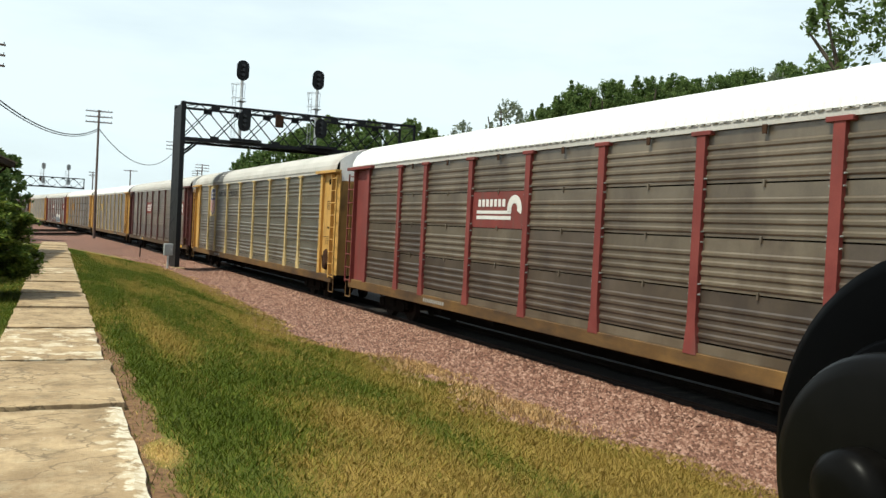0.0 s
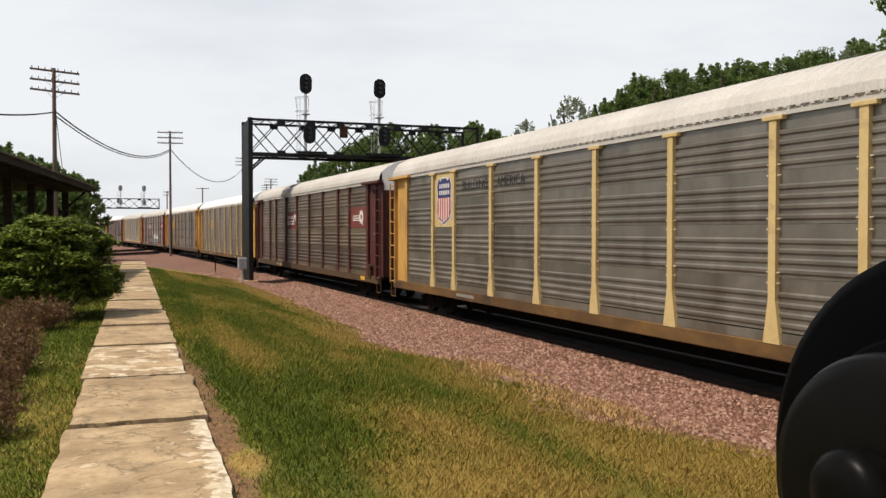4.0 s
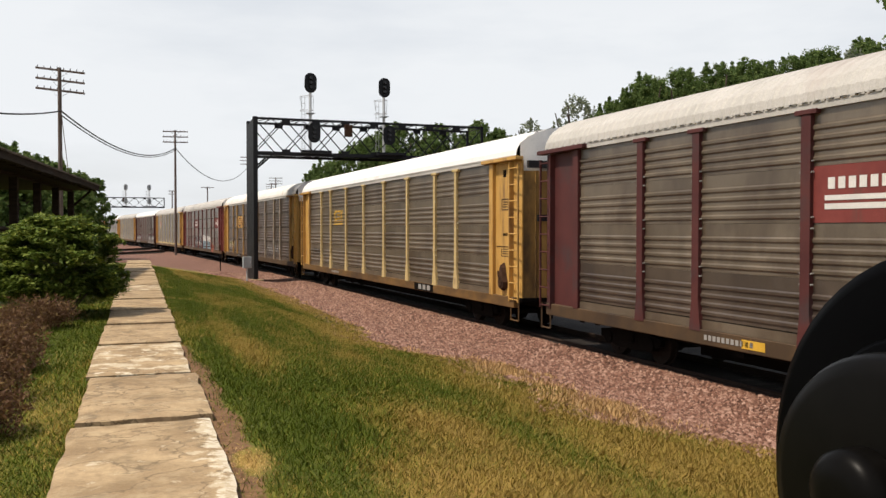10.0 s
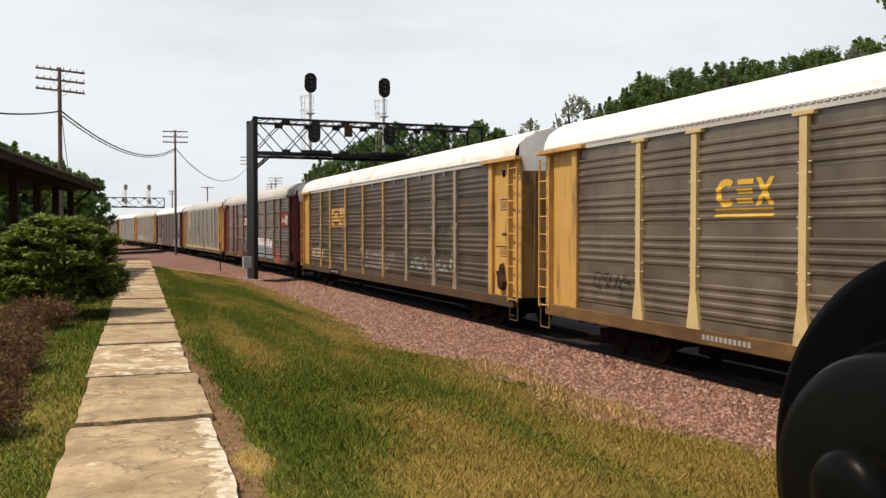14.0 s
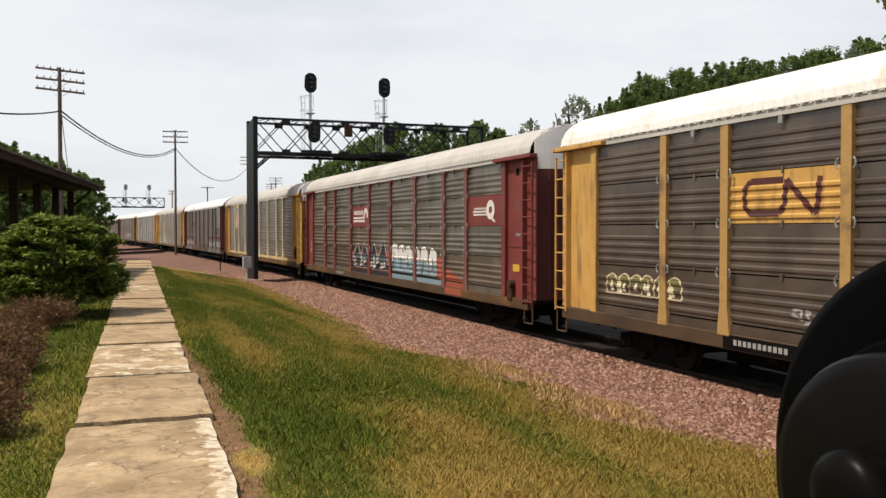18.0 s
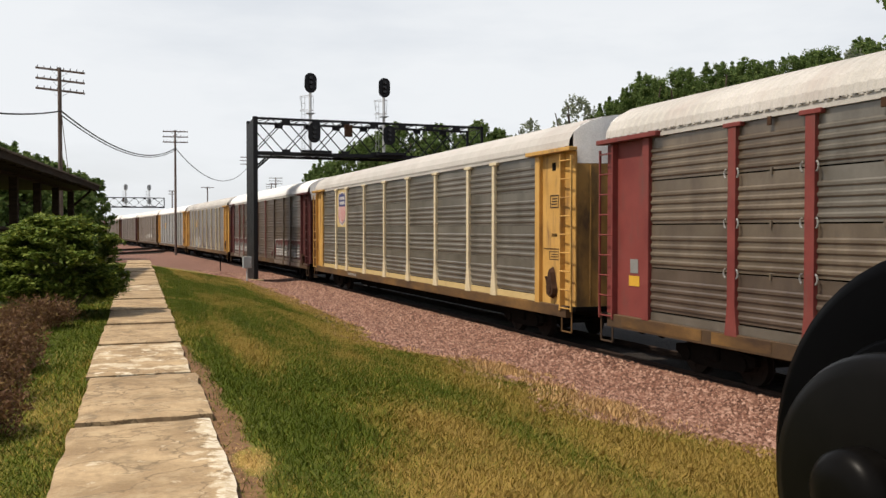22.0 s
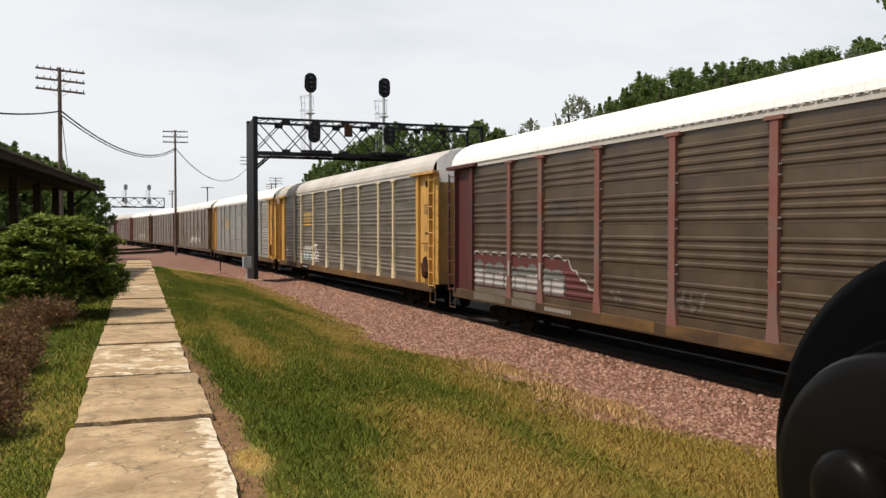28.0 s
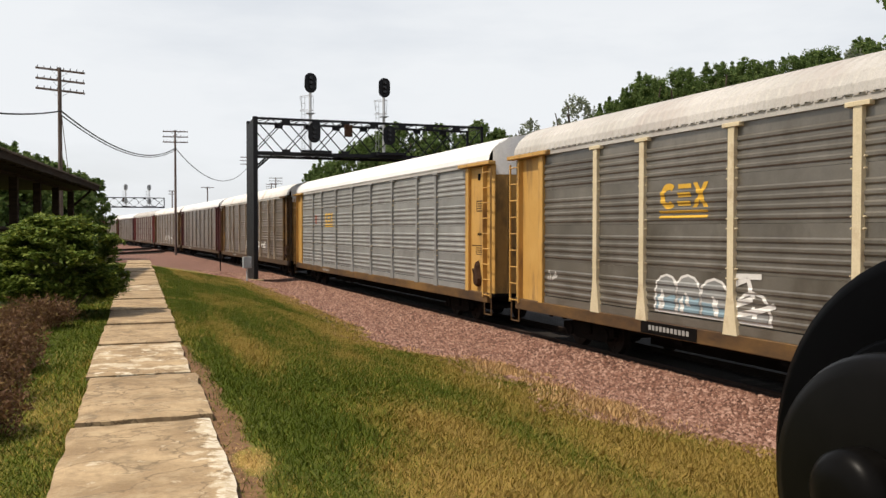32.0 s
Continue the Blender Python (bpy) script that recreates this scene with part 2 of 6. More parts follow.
def slab_mat(name, pale, edge_pale, flake_size=1.0):
    """Weathered footpath concrete: broad stains, thin dark veins, and flakes of paler skin."""
    m = mat(name, (0.265, 0.180, 0.096), (0.485, 0.352, 0.202), 1.5, 0.9, 0, 0.6, 45, dirt=(0.15, 0.11, 0.065), dirt_amount=0.25, dirt_scale=3.2, vary=0.06)
    n, l = m.node_tree.nodes, m.node_tree.links
    bsdf = n["Principled BSDF"]
    col = bsdf.inputs["Base Color"].links[0].from_socket
    tc, sep = n.new("ShaderNodeTexCoord"), n.new("ShaderNodeSeparateXYZ")
    l.new(tc.outputs["Object"], sep.inputs[0])

    def calc(op, *v):
        c = n.new("ShaderNodeMath")
        c.operation = op
        for sock, x in zip(c.inputs, v):
            if isinstance(x, (int, float)):
                sock.default_value = x
            else:
                l.new(x, sock)
        return c.outputs[0]

    def tex(sc, rgh):
        t = n.new("ShaderNodeTexNoise")
        t.inputs["Scale"].default_value, t.inputs["Detail"].default_value, t.inputs["Roughness"].default_value = sc, 8, rgh
        l.new(tc.outputs["Object"], t.inputs["Vector"])
        return t.outputs["Fac"]

    def lay(fac, low, colour, k=1.0):
        x = n.new("ShaderNodeMixRGB")
        l.new(calc("MULTIPLY", fac, k), x.inputs[0])
        l.new(low, x.inputs[1])
        x.inputs[2].default_value = (*colour, 1)
        return x.outputs["Color"]

    def step(v, lo, hi):
        r = n.new("ShaderNodeMapRange")
        r.inputs["From Min"].default_value, r.inputs["From Max"].default_value = lo, hi
        l.new(v, r.inputs["Value"])
        return r.outputs["Result"]

    vein = calc("ABSOLUTE", calc("SUBTRACT", tex(1.3, 0.55), 0.5))
    col = lay(step(vein, 0.012, 0.003), col, (0.12, 0.085, 0.05), 0.7)
    col = lay(step(tex(6.0, 0.7), 0.47, 0.62), col, (0.215, 0.15, 0.083), 0.5)
    col = lay(step(tex(2.6, 0.75), 0.52, 0.66), col, (0.50, 0.40, 0.25), 0.45)
    off = calc("SUBTRACT", sep.outputs["X"], calc("MULTIPLY_ADD", sep.outputs["Y"], 0.0255, 0.0215))
    rim = calc("MULTIPLY", calc("MAXIMUM", calc("SUBTRACT", off, 0.36), 0.0), edge_pale)
    flake = calc("ADD", calc("ADD", tex(4.5 / flake_size, 0.68), rim), pale)
    col = lay(step(flake, 0.60, 0.64), col, (0.55, 0.46, 0.32), 0.8)
    flake = calc("ADD", calc("ADD", tex(9.0 / flake_size, 0.7), rim), pale)
    col = lay(step(flake, 0.66, 0.70), col, (0.64, 0.57, 0.44), 0.9)
    l.new(col, bsdf.inputs["Base Color"])
    return m


M["concrete"] = slab_mat("worn_tan_concrete", -0.04, 0.25)
M["concrete_worn"] = slab_mat("tan_concrete_with_flaked_rim", 0.0, 0.9)
M["concrete_flaked"] = slab_mat("flaking_bleached_concrete", 0.085, 0.15, 2.2)
M["leaf_bush"] = leaf_mat("broad_green_leaves", (0.055, 0.092, 0.014), (0.125, 0.17, 0.026), (0.25, 0.28, 0.055))
M["leaf_tree"] = leaf_mat("dark_green_tree_leaves", (0.07, 0.118, 0.034), (0.118, 0.176, 0.050), (0.185, 0.238, 0.075), 0.45)
M["leaf_pale"] = leaf_mat("grey_green_tree_leaves", (0.16, 0.19, 0.125), (0.21, 0.24, 0.16), (0.26, 0.285, 0.20), 0.5)
M["twig_dry"] = leaf_mat("dry_brown_twigs", (0.085, 0.040, 0.026), (0.15, 0.08, 0.048), (0.24, 0.14, 0.085), 0.0)
M["leaf_withered"] = leaf_mat("withered_brown_leaves", (0.09, 0.045, 0.024), (0.15, 0.082, 0.038), (0.21, 0.14, 0.052))
M["blade_lush"] = leaf_mat("lush_green_grass", (0.072, 0.106, 0.010), (0.092, 0.130, 0.013), (0.125, 0.160, 0.018), 0.3)
M["blade_green"] = leaf_mat("mown_green_grass", (0.155, 0.172, 0.018), (0.195, 0.205, 0.024), (0.27, 0.255, 0.042), 0.3)
M["blade_dry"] = leaf_mat("dry_straw_grass", (0.29, 0.205, 0.042), (0.38, 0.27, 0.064), (0.48, 0.35, 0.105), 0.3)
M["blade_straw"] = leaf_mat("orange_straw", (0.40, 0.235, 0.085), (0.56, 0.355, 0.15), (0.72, 0.51, 0.26), 0.3)
M["stone"] = leaf_mat("pink_quartzite_stones", (0.062, 0.029, 0.020), (0.195, 0.098, 0.067), (0.39, 0.25, 0.19), 0.0)


# ---- building blocks ----
def link(name, bm, material, parent=None, label=""):
    me = bpy.data.meshes.new(name)
    bm.to_mesh(me)
    bm.free()
    me.materials.append(material)
    ob = new(name, me)
    ob.parent = parent
    if label:
        ob["label"] = label
    return ob


def part(name, bm, material, parent, label=""):
    return link(name, bm, material, parent, label)


def reuse(name, me, parent, at=(0, 0, 0), label=""):
    """Another part on a mesh that is already there."""
    ob = new(name, me)
    ob.parent = parent
    ob.location = at
    if label:
        ob["label"] = label
    return ob


def thing(name, label, category, at=(0, 0, 0), rz=0.0, group="", kind=""):
    ob = new(name)
    ob.empty_display_size = 0.2
    ob.matrix_basis = pose(*at, 0, 0, rz)
    return tagged(ob, label, category, group, kind)


def box(bm, x0, x1, y0, y1, z0, z1, bevel=0.0):
    b = bmesh.new() if bevel else bm
    v = [b.verts.new((x, y, z)) for x in (x0, x1) for y in (y0, y1) for z in (z0, z1)]
    for f in ((0, 1, 3, 2), (4, 6, 7, 5), (0, 4, 5, 1), (2, 3, 7, 6), (0, 2, 6, 4), (1, 5, 7, 3)):
        b.faces.new([v[i] for i in f])
    if bevel:
        bmesh.ops.recalc_face_normals(b, faces=b.faces[:])
        bmesh.ops.bevel(b, geom=b.edges[:], offset=bevel, segments=1, affect="EDGES")
        me = bpy.data.meshes.new("tmp")
        b.to_mesh(me)
        b.free()
        bm.from_mesh(me)
        bpy.data.meshes.remove(me)
    return bm


def boxed(*a, **k):
    bm = bmesh.new()
    box(bm, *a, **k)
    bmesh.ops.recalc_face_normals(bm, faces=bm.faces[:])
    return bm


def rod(bm, p, q, r, r2=None, n=8):
    """A round bar from p to q."""
    p, q = Vector(p), Vector(q)
    d = q - p
    m = Matrix.Translation((p + q) / 2) @ d.to_track_quat("Z", "Y").to_matrix().to_4x4()
    bmesh.ops.create_cone(bm, cap_ends=True, segments=n, radius1=r, radius2=r if r2 is None else r2, depth=d.length, matrix=m)
    return bm


def rodded(*a, **k):
    return rod(bmesh.new(), *a, **k)


def bar(bm, p, q, w, h):
    """A square bar from p to q."""
    p, q = Vector(p), Vector(q)
    d = q - p
    m = Matrix.Translation((p + q) / 2) @ d.to_track_quat("Z", "Y").to_matrix().to_4x4() @ Matrix.Diagonal((w, h, d.length, 1))
    bmesh.ops.create_cube(bm, size=1, matrix=m)
    return bm


def barred(*a):
    return bar(bmesh.new(), *a)


def extrude_y(bm, prof, y0, y1, closed=False):
    """Sweep a profile of (x, z) from y0 to y1."""
    a = [bm.verts.new((x, y0, z)) for x, z in prof]
    b = [bm.verts.new((x, y1, z)) for x, z in prof]
    n = len(prof)
    for i in range(n if closed else n - 1):
        bm.faces.new((a[i], a[(i + 1) % n], b[(i + 1) % n], b[i]))
    if closed:
        bm.faces.new(a[::-1])
        bm.faces.new(b)
    return bm


def many(name, verts, faces, material, parent=None):
    me = bpy.data.meshes.new(name)
    me.from_pydata(verts, [], faces)
    me.materials.append(material)
    ob = new(name, me)
    ob.parent = parent
    return ob


# ---- ground ----
RAIL_Z = -1.18
FACE_X, BEND, HALF_W = 10.466, 2.538e-4, 1.52


def track_x(y):
    """The near track's centreline, which bends gently away to the left."""
    return FACE_X + HALF_W - BEND * y * y


def smooth(a, b, v):
    v = min(1.0, max(0.0, (v - a) / (b - a)))
    return v * v * (3 - 2 * v)


def path_x(y):
    return 0.20 + 0.0255 * (y - 7)


def ground_z(x, y):
    low = -0.06 - 1.2 * smooth(40, 95, y)
    d = x - (track_x(max(-60, min(y, 260))) - 11.99)
    z = low + (-1.35 - low) * (0.55 * smooth(1.0, 6.5, d) + 0.45 * smooth(5.0, 10.0, d))
    z += 0.09 * smooth(9.4, 10.6, d) * smooth(12.0, 11.0, d)  # ballast heaped against the sleeper ends
    if d > 14.5:
        z -= 0.4 * smooth(14.5, 17, d)
    return z


def gravel_edge(y):
    """Where grass gives way to gravel: a ragged line with a bay of stones opposite the near car."""
    edge = np.interp(y, (4, 9.3, 9.8, 10.4, 12, 13.4, 13.9, 16.6, 17.0, 18.4, 22, 35, 50), (8.0, 7.9, 7.2, 5.8, 6.4, 7.2, 6.2, 6.6, 5.2, 5.0, 5.8, 6.4, 6.6))
    return float(edge) + 0.22 * noise.noise((0, y * 0.7, 4.0)) + 0.2 * noise.noise((0, y * 2.1, 4.0)) - BEND * y * y


def soil_width(y):
    """Bare soil beside the footpath's right edge, widest close by."""
    return 0.56 + 0.30 * smooth(17, 9.5, y) + 0.10 * noise.noise((3.0, y * 0.9, 1.0))


STRAW_SPOTS = ((3.05, 8.5, 0.55, 0.5), (2.6, 6.2, 0.6, 0.55), (4.9, 19.0, 0.5, 0.35), (3.6, 6.4, 0.7, 0.3), (5.2, 12.8, 0.8, 0.35), (6.3, 8.2, 1.2, 0.4), (3.8, 14.6, 0.35, 0.3), (1.6, 24.0, 0.5, 0.4), (4.4, 10.2, 0.5, 0.3), (1.85, 8.0, 0.6, -0.32), (2.4, 10.6, 0.5, -0.25))


def straw_patch(x, y):
    """A flat patch of dead grass on the soil beside the footpath."""
    return math.exp(-((x - 0.99) / 0.17) ** 2 - ((y - 6.9) / 0.45) ** 2)


def dryness(x, y):
    """0 lush and dark, about 0.4 mown yellow-green, 1 straw."""
    px = path_x(y)
    v = 0.39 + 0.34 * noise.noise((x * 0.8, y * 0.14, 2.0)) + 0.20 * noise.noise((x * 2.2, y * 0.4, 5.0)) + 0.12 * noise.noise((x * 5.0, y * 1.4, 8.0))
    if x > px:
        v += 0.42 * math.exp(-((x - 1.78 - 0.03 * (y - 12)) / 0.34) ** 2) * smooth(10.0, 12.5, y) * smooth(23, 17, y)
        v += 0.36 * smooth(2.4, 5.2, x) * smooth(13, 6.5, y)
        v += 0.34 * smooth(1.3, 0.1, gravel_edge(y) - x)
        v -= 0.26 * math.exp(-((x - px - 1.15) / 0.38) ** 2)
        v += 0.16 * smooth(24, 45, y)
        for sx, sy, r, k in STRAW_SPOTS:
            v += k * math.exp(-((x - sx) ** 2 + 0.35 * (y - sy) ** 2) / r ** 2)
    else:
        v += -0.12 + 0.18 * smooth(7.5, 6.0, y) - 0.25 * smooth(0.95, 1.5, px - x)
    return min(1.0, max(0.0, v))


def ground_mat():
    """Turf, straw, bare soil, pink gravel and painted shade, blended by the ground's own masks."""
    m = mat("grass_and_gravel_ground", (0.085, 0.098, 0.010), (0.135, 0.135, 0.015), 1.1, 0.95, 0, 0.6, 25)
    n, l = m.node_tree.nodes, m.node_tree.links
    bsdf = n["Principled BSDF"]
    col = bsdf.inputs["Base Color"].links[0].from_socket
    tc, at, sep = n.new("ShaderNodeTexCoord"), n.new("ShaderNodeAttribute"), n.new("ShaderNodeSeparateColor")
    at.attribute_name = "cover"
    l.new(at.outputs["Color"], sep.inputs[0])

    def tex(kind, sc):
        t = n.new(kind)
        t.inputs["Scale"].default_value = sc
        if kind == "ShaderNodeTexNoise":
            t.inputs["Detail"].default_value = 6
            t.inputs["Roughness"].default_value = 0.65
        l.new(tc.outputs["Object"], t.inputs["Vector"])
        return t

    def ramp(fac, lo, hi, c0, c1):
        r = n.new("ShaderNodeValToRGB")
        r.color_ramp.elements[0].position, r.color_ramp.elements[1].position = lo, hi
        r.color_ramp.elements[0].color, r.color_ramp.elements[1].color = (*c0, 1), (*c1, 1)
        l.new(fac, r.inputs["Fac"])
        return r.outputs["Color"]

    def ragged(mask, noise_out, k, lo, hi):
        s, o, t = n.new("ShaderNodeMath"), n.new("ShaderNodeMath"), n.new("ShaderNodeMath")
        s.operation, t.operation = "SUBTRACT", "MULTIPLY_ADD"
        l.new(noise_out, s.inputs[0])
        s.inputs[1].default_value = 0.5
        l.new(s.outputs[0], t.inputs[0])
        t.inputs[1].default_value = k
        l.new(mask, t.inputs[2])
        return ramp(t.outputs[0], lo, hi, (0, 0, 0), (1, 1, 1))

    def over(fac, low, high):
        x = n.new("ShaderNodeMixRGB")
        l.new(fac, x.inputs[0])
        l.new(low, x.inputs[1])
        l.new(high, x.inputs[2])
        return x.outputs["Color"]

    coarse, fine = tex("ShaderNodeTexNoise", 2.2), tex("ShaderNodeTexNoise", 14.0)
    straw = ramp(fine.outputs["Fac"], 0.35, 0.7, (0.24, 0.15, 0.032), (0.40, 0.26, 0.065))
    soil = ramp(fine.outputs["Fac"], 0.3, 0.72, (0.085, 0.042, 0.019), (0.24, 0.135, 0.062))
    vor = tex("ShaderNodeTexVoronoi", 16.0)
    stones = ramp(vor.outputs["Color"], 0.0, 1.0, (0.05, 0.023, 0.016), (0.28, 0.145, 0.104))
    col = over(ragged(sep.outputs["Red"], fine.outputs["Fac"], 0.5, 0.25, 0.9), col, straw)
    col = over(ragged(sep.outputs["Green"], fine.outputs["Fac"], 0.9, 0.42, 0.58), col, soil)
    col = over(ragged(sep.outputs["Blue"], coarse.outputs["Fac"], 0.9, 0.40, 0.60), col, stones)
    # near-black stones: shade under and beyond the train put into the colour
    track_shade = ramp(vor.outputs["Color"], 0.0, 1.0, (0.005, 0.004, 0.003), (0.022, 0.015, 0.012))
    col = over(ragged(at.outputs["Alpha"], coarse.outputs["Fac"], 0.6, 0.35, 0.75), col, track_shade)
    l.new(col, bsdf.inputs["Base Color"])
    return m


def build_ground():
    xs = [-2500, -900, -300, -120, -60, -30, -15, -8, -5, -3.6] + [-2.8 + 0.14 * i for i in range(86)] + [9.6 + 0.5 * i for i in range(19)] + [20, 22, 26, 32, 45, 70, 120, 300, 900, 2500]
    ys = [-900, -300, -120, -60, -30, -12, -4] + [0.5 * i for i in range(10)] + [5 + 0.2 * i for i in range(95)] + [24 + 0.6 * i for i in range(60)] + [60 + 4 * i for i in range(20)] + [140, 160, 180, 210, 250, 320, 420, 600, 1000, 2000, 3500]
    verts = [(x, y, ground_z(x, y) + 0.02 * noise.noise((x * 0.7, y * 0.4, 0))) for y in ys for x in xs]
    w = len(xs)
    faces = [(j * w + i, j * w + i + 1, (j + 1) * w + i + 1, (j + 1) * w + i) for j in range(len(ys) - 1) for i in range(w - 1)]
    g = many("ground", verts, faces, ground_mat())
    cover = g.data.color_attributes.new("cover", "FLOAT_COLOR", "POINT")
    for k, (x, y, z) in enumerate(verts):
        off = x - path_x(y)
        soil = smooth(soil_width(y) + 0.07, soil_width(y) - 0.07, off) * (off > 0) * smooth(30, 19, y) if -20 < y < 40 else 0.0
        edge = gravel_edge(max(-60, min(y, 260)))
        stones = smooth(edge - 0.35, edge + 0.35, x + 0.22 * max(0.0, y - 52.0)) * smooth(400, 300, abs(x))
        soil *= 1 - smooth(0.3, 0.6, straw_patch(x, y))
        rel = x - track_x(max(-60, min(y, 260)))
        # alpha: where the shade under and beyond the train is painted
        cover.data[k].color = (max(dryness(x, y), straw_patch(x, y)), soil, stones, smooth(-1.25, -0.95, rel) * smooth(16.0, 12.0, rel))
    tagged(g, "mown grass running down to pink railway gravel", "ground", kind="structure")
    for f in g.data.polygons:
        f.use_smooth = True


build_ground()


def build_gravel():
    """Loose pink stones on the shoulder, nearest stretch: four-sided pebbles, each with a peak."""
    rng = np.random.default_rng(3)
    n = 105000
    y = 5 + 56 * rng.random(n) ** 2.0
    edge = np.array([gravel_edge(v) for v in np.arange(0, 70, 0.1)])
    e = np.interp(y, np.arange(0, 70, 0.1), edge)
    near = FACE_X + HALF_W - BEND * y * y - 0.98
    x = e - 0.5 + rng.random(n) * (near - e + 0.5)
    keep = (x > e + 0.5 * rng.random(n)) | (rng.random(n) < 0.2)
    x, y = x[keep], y[keep]
    n = len(x)
    z = np.array([ground_z(a, b) for a, b in zip(x, y)]) + 0.008
    r = 0.016 + 0.030 * rng.random(n) ** 2.0 + 0.0008 * y
    turn = rng.random(n) * 6.28
    co = np.empty((n, 5, 3))
    for k in range(4):
        a = turn + k * 1.571 + 0.5 * rng.random(n)
        co[:, k, 0] = x + r * (0.7 + 0.7 * rng.random(n)) * np.cos(a)
        co[:, k, 1] = y + r * (0.7 + 0.7 * rng.random(n)) * np.sin(a)
        co[:, k, 2] = z + 0.6 * r * (rng.random(n) - 0.6)
    co[:, 4, 0], co[:, 4, 1], co[:, 4, 2] = x + 0.5 * r * (rng.random(n) - 0.5), y, z + r * (0.45 + 0.5 * rng.random(n))
    base = 5 * np.arange(n)[:, None]
    tri = np.concatenate([base + np.array(t) for t in ((0, 1, 4), (1, 2, 4), (2, 3, 4), (3, 0, 4))])
    me = bpy.data.meshes.new("gravel")
    me.vertices.add(5 * n)
    me.vertices.foreach_set("co", co.ravel())
    me.loops.add(12 * n)
    me.loops.foreach_set("vertex_index", tri.astype(np.int32).ravel())
    me.polygons.add(4 * n)
    me.polygons.foreach_set("loop_start", np.arange(0, 12 * n, 3, dtype=np.int32))
    me.update(calc_edges=True)
    me.materials.append(M["stone"])
    tagged(new("gravel", me), "pink crushed quartzite railway gravel beside the track", "gravel", kind="stuff")


def build_track():
    track = thing("railway_track", "rusty steel rails on weathered wooden sleepers in gravel", "railway track", (0, 0, 0), kind="structure")
    ys = [-40 + 6 * i for i in range(110)]
    for side in (-0.76, 0.76):
        prof = [(-0.07, -0.17), (-0.07, -0.155), (-0.012, -0.13), (-0.012, -0.05), (-0.036, -0.035), (-0.036, 0), (0.036, 0), (0.036, -0.035), (0.012, -0.05), (0.012, -0.13), (0.07, -0.155), (0.07, -0.17)]
        bm = bmesh.new()
        rings = [[bm.verts.new((track_x(y) + side + px, y, RAIL_Z + pz)) for px, pz in prof] for y in ys]
        for a, b in zip(rings, rings[1:]):
            for i in range(len(prof)):
                j = (i + 1) % len(prof)
                bm.faces.new((a[i], b[i], b[j], a[j]))
        part("rail", bm, M["rail"], track)
    me = None
    for i in range(200):
        y = 2 + 0.53 * i
        if me is None:
            ob = part("sleeper", boxed(-1.3, 1.3, -0.115, 0.115, -0.18, 0, bevel=0.012), M["tie"], track)
            me = ob.data
        else:
            ob = reuse("sleeper", me, track)
        ob.location = (track_x(y) + random.uniform(-0.04, 0.04), y, RAIL_Z - 0.172)
        ob.rotation_euler = (0, 0, random.uniform(-0.02, 0.02))
    # two tracks that leave the main line in the distance and swing across behind the footpath
    for off in (0.0, 19.0):
        branch = thing("branch_track", "dark rusty track joining the main line at an angle", "railway track", (0, 0, 0), kind="structure")
        lean = math.atan2(-0.54, 1.0)
        for side in (-0.84, 0.84):
            bm = bmesh.new()
            bar(bm, (8 - 0.54 * 46 + side, 80 + off, RAIL_Z + 0.04), (8 + 0.54 * 6 + side, 132 + off, RAIL_Z + 0.04), 0.08, 0.18)
            part("rail", bm, M["rail"], branch)
        for i in range(76):
            y = 83 + off + 0.62 * i
            ob = reuse("sleeper", me, branch, (8 + 0.54 * (y - off - 126), y, RAIL_Z - 0.09))
            ob.rotation_euler.z = lean


build_track()


# ---- the train ----
CAR_GAP, BODY = 28.55, 13.66
POSTS = (-11.75, -9.05, -7.15, -4.30, -1.43, 1.43, 4.30, 7.15, 9.05, 11.75)
SILL, DECK, KICK, EAVE, CROWN = 0.74, 1.03, 1.22, 4.84, 5.79
ROW_H = (EAVE - KICK) / 4
FRONT = -HALF_W          # outer face of the side towards the camera
SKIN = FRONT + 0.085     # base plane of the ribbed panels
MESHES = {}


def rib_profile(h):
    """(depth, height) points of one ribbed panel, from its bottom edge up; ribs stand 27 mm proud."""
    pts = [(0.0, 0.0)]
    for k in range(4):
        c = h * (0.13 + 0.185 * k)
        pts += [(0.0, c - 0.055), (-0.025, c - 0.026), (-0.027, c + 0.020), (0.0, c + 0.05)]
    return pts + [(0.0, h)]


def rib_depth(z):
    """Depth of the ribbed skin at height z on a car."""
    h = ROW_H
    u = (z - KICK) % h
    pts = rib_profile(h)
    for (d0, z0), (d1, z1) in zip(pts, pts[1:]):
        if z0 <= u <= z1 and z1 > z0:
            return d0 + (d1 - d0) * (u - z0) / (z1 - z0)
    return 0.0


RIB_BREAKS = sorted({round(KICK + r * ROW_H + z, 4) for r in range(4) for _, z in rib_profile(ROW_H)})


def cached(key, name, make, material, parent, at=(0, 0, 0), label=""):
    key = (key, material.name)
    if key not in MESHES:
        bm = make()
        me = bpy.data.meshes.new(name)
        bm.to_mesh(me)
        bm.free()
        me.materials.append(material)
        MESHES[key] = me
    return reuse(name, MESHES[key], parent, at, label)


def panel_mesh(width, h, ribbed=True, seam=0.0):
    bm = bmesh.new()
    if ribbed:
        prof = [(d, z) for d, z in rib_profile(h)]
        prof[0], prof[-1] = (0.0, seam), (0.0, h - seam)
    else:
        prof = [(-0.012, seam), (-0.012, h - seam)]
    prof = [(0.03, seam)] + prof + [(0.03, h - seam)]
    extrude_y(bm, prof, -width / 2, width / 2)
    return bm


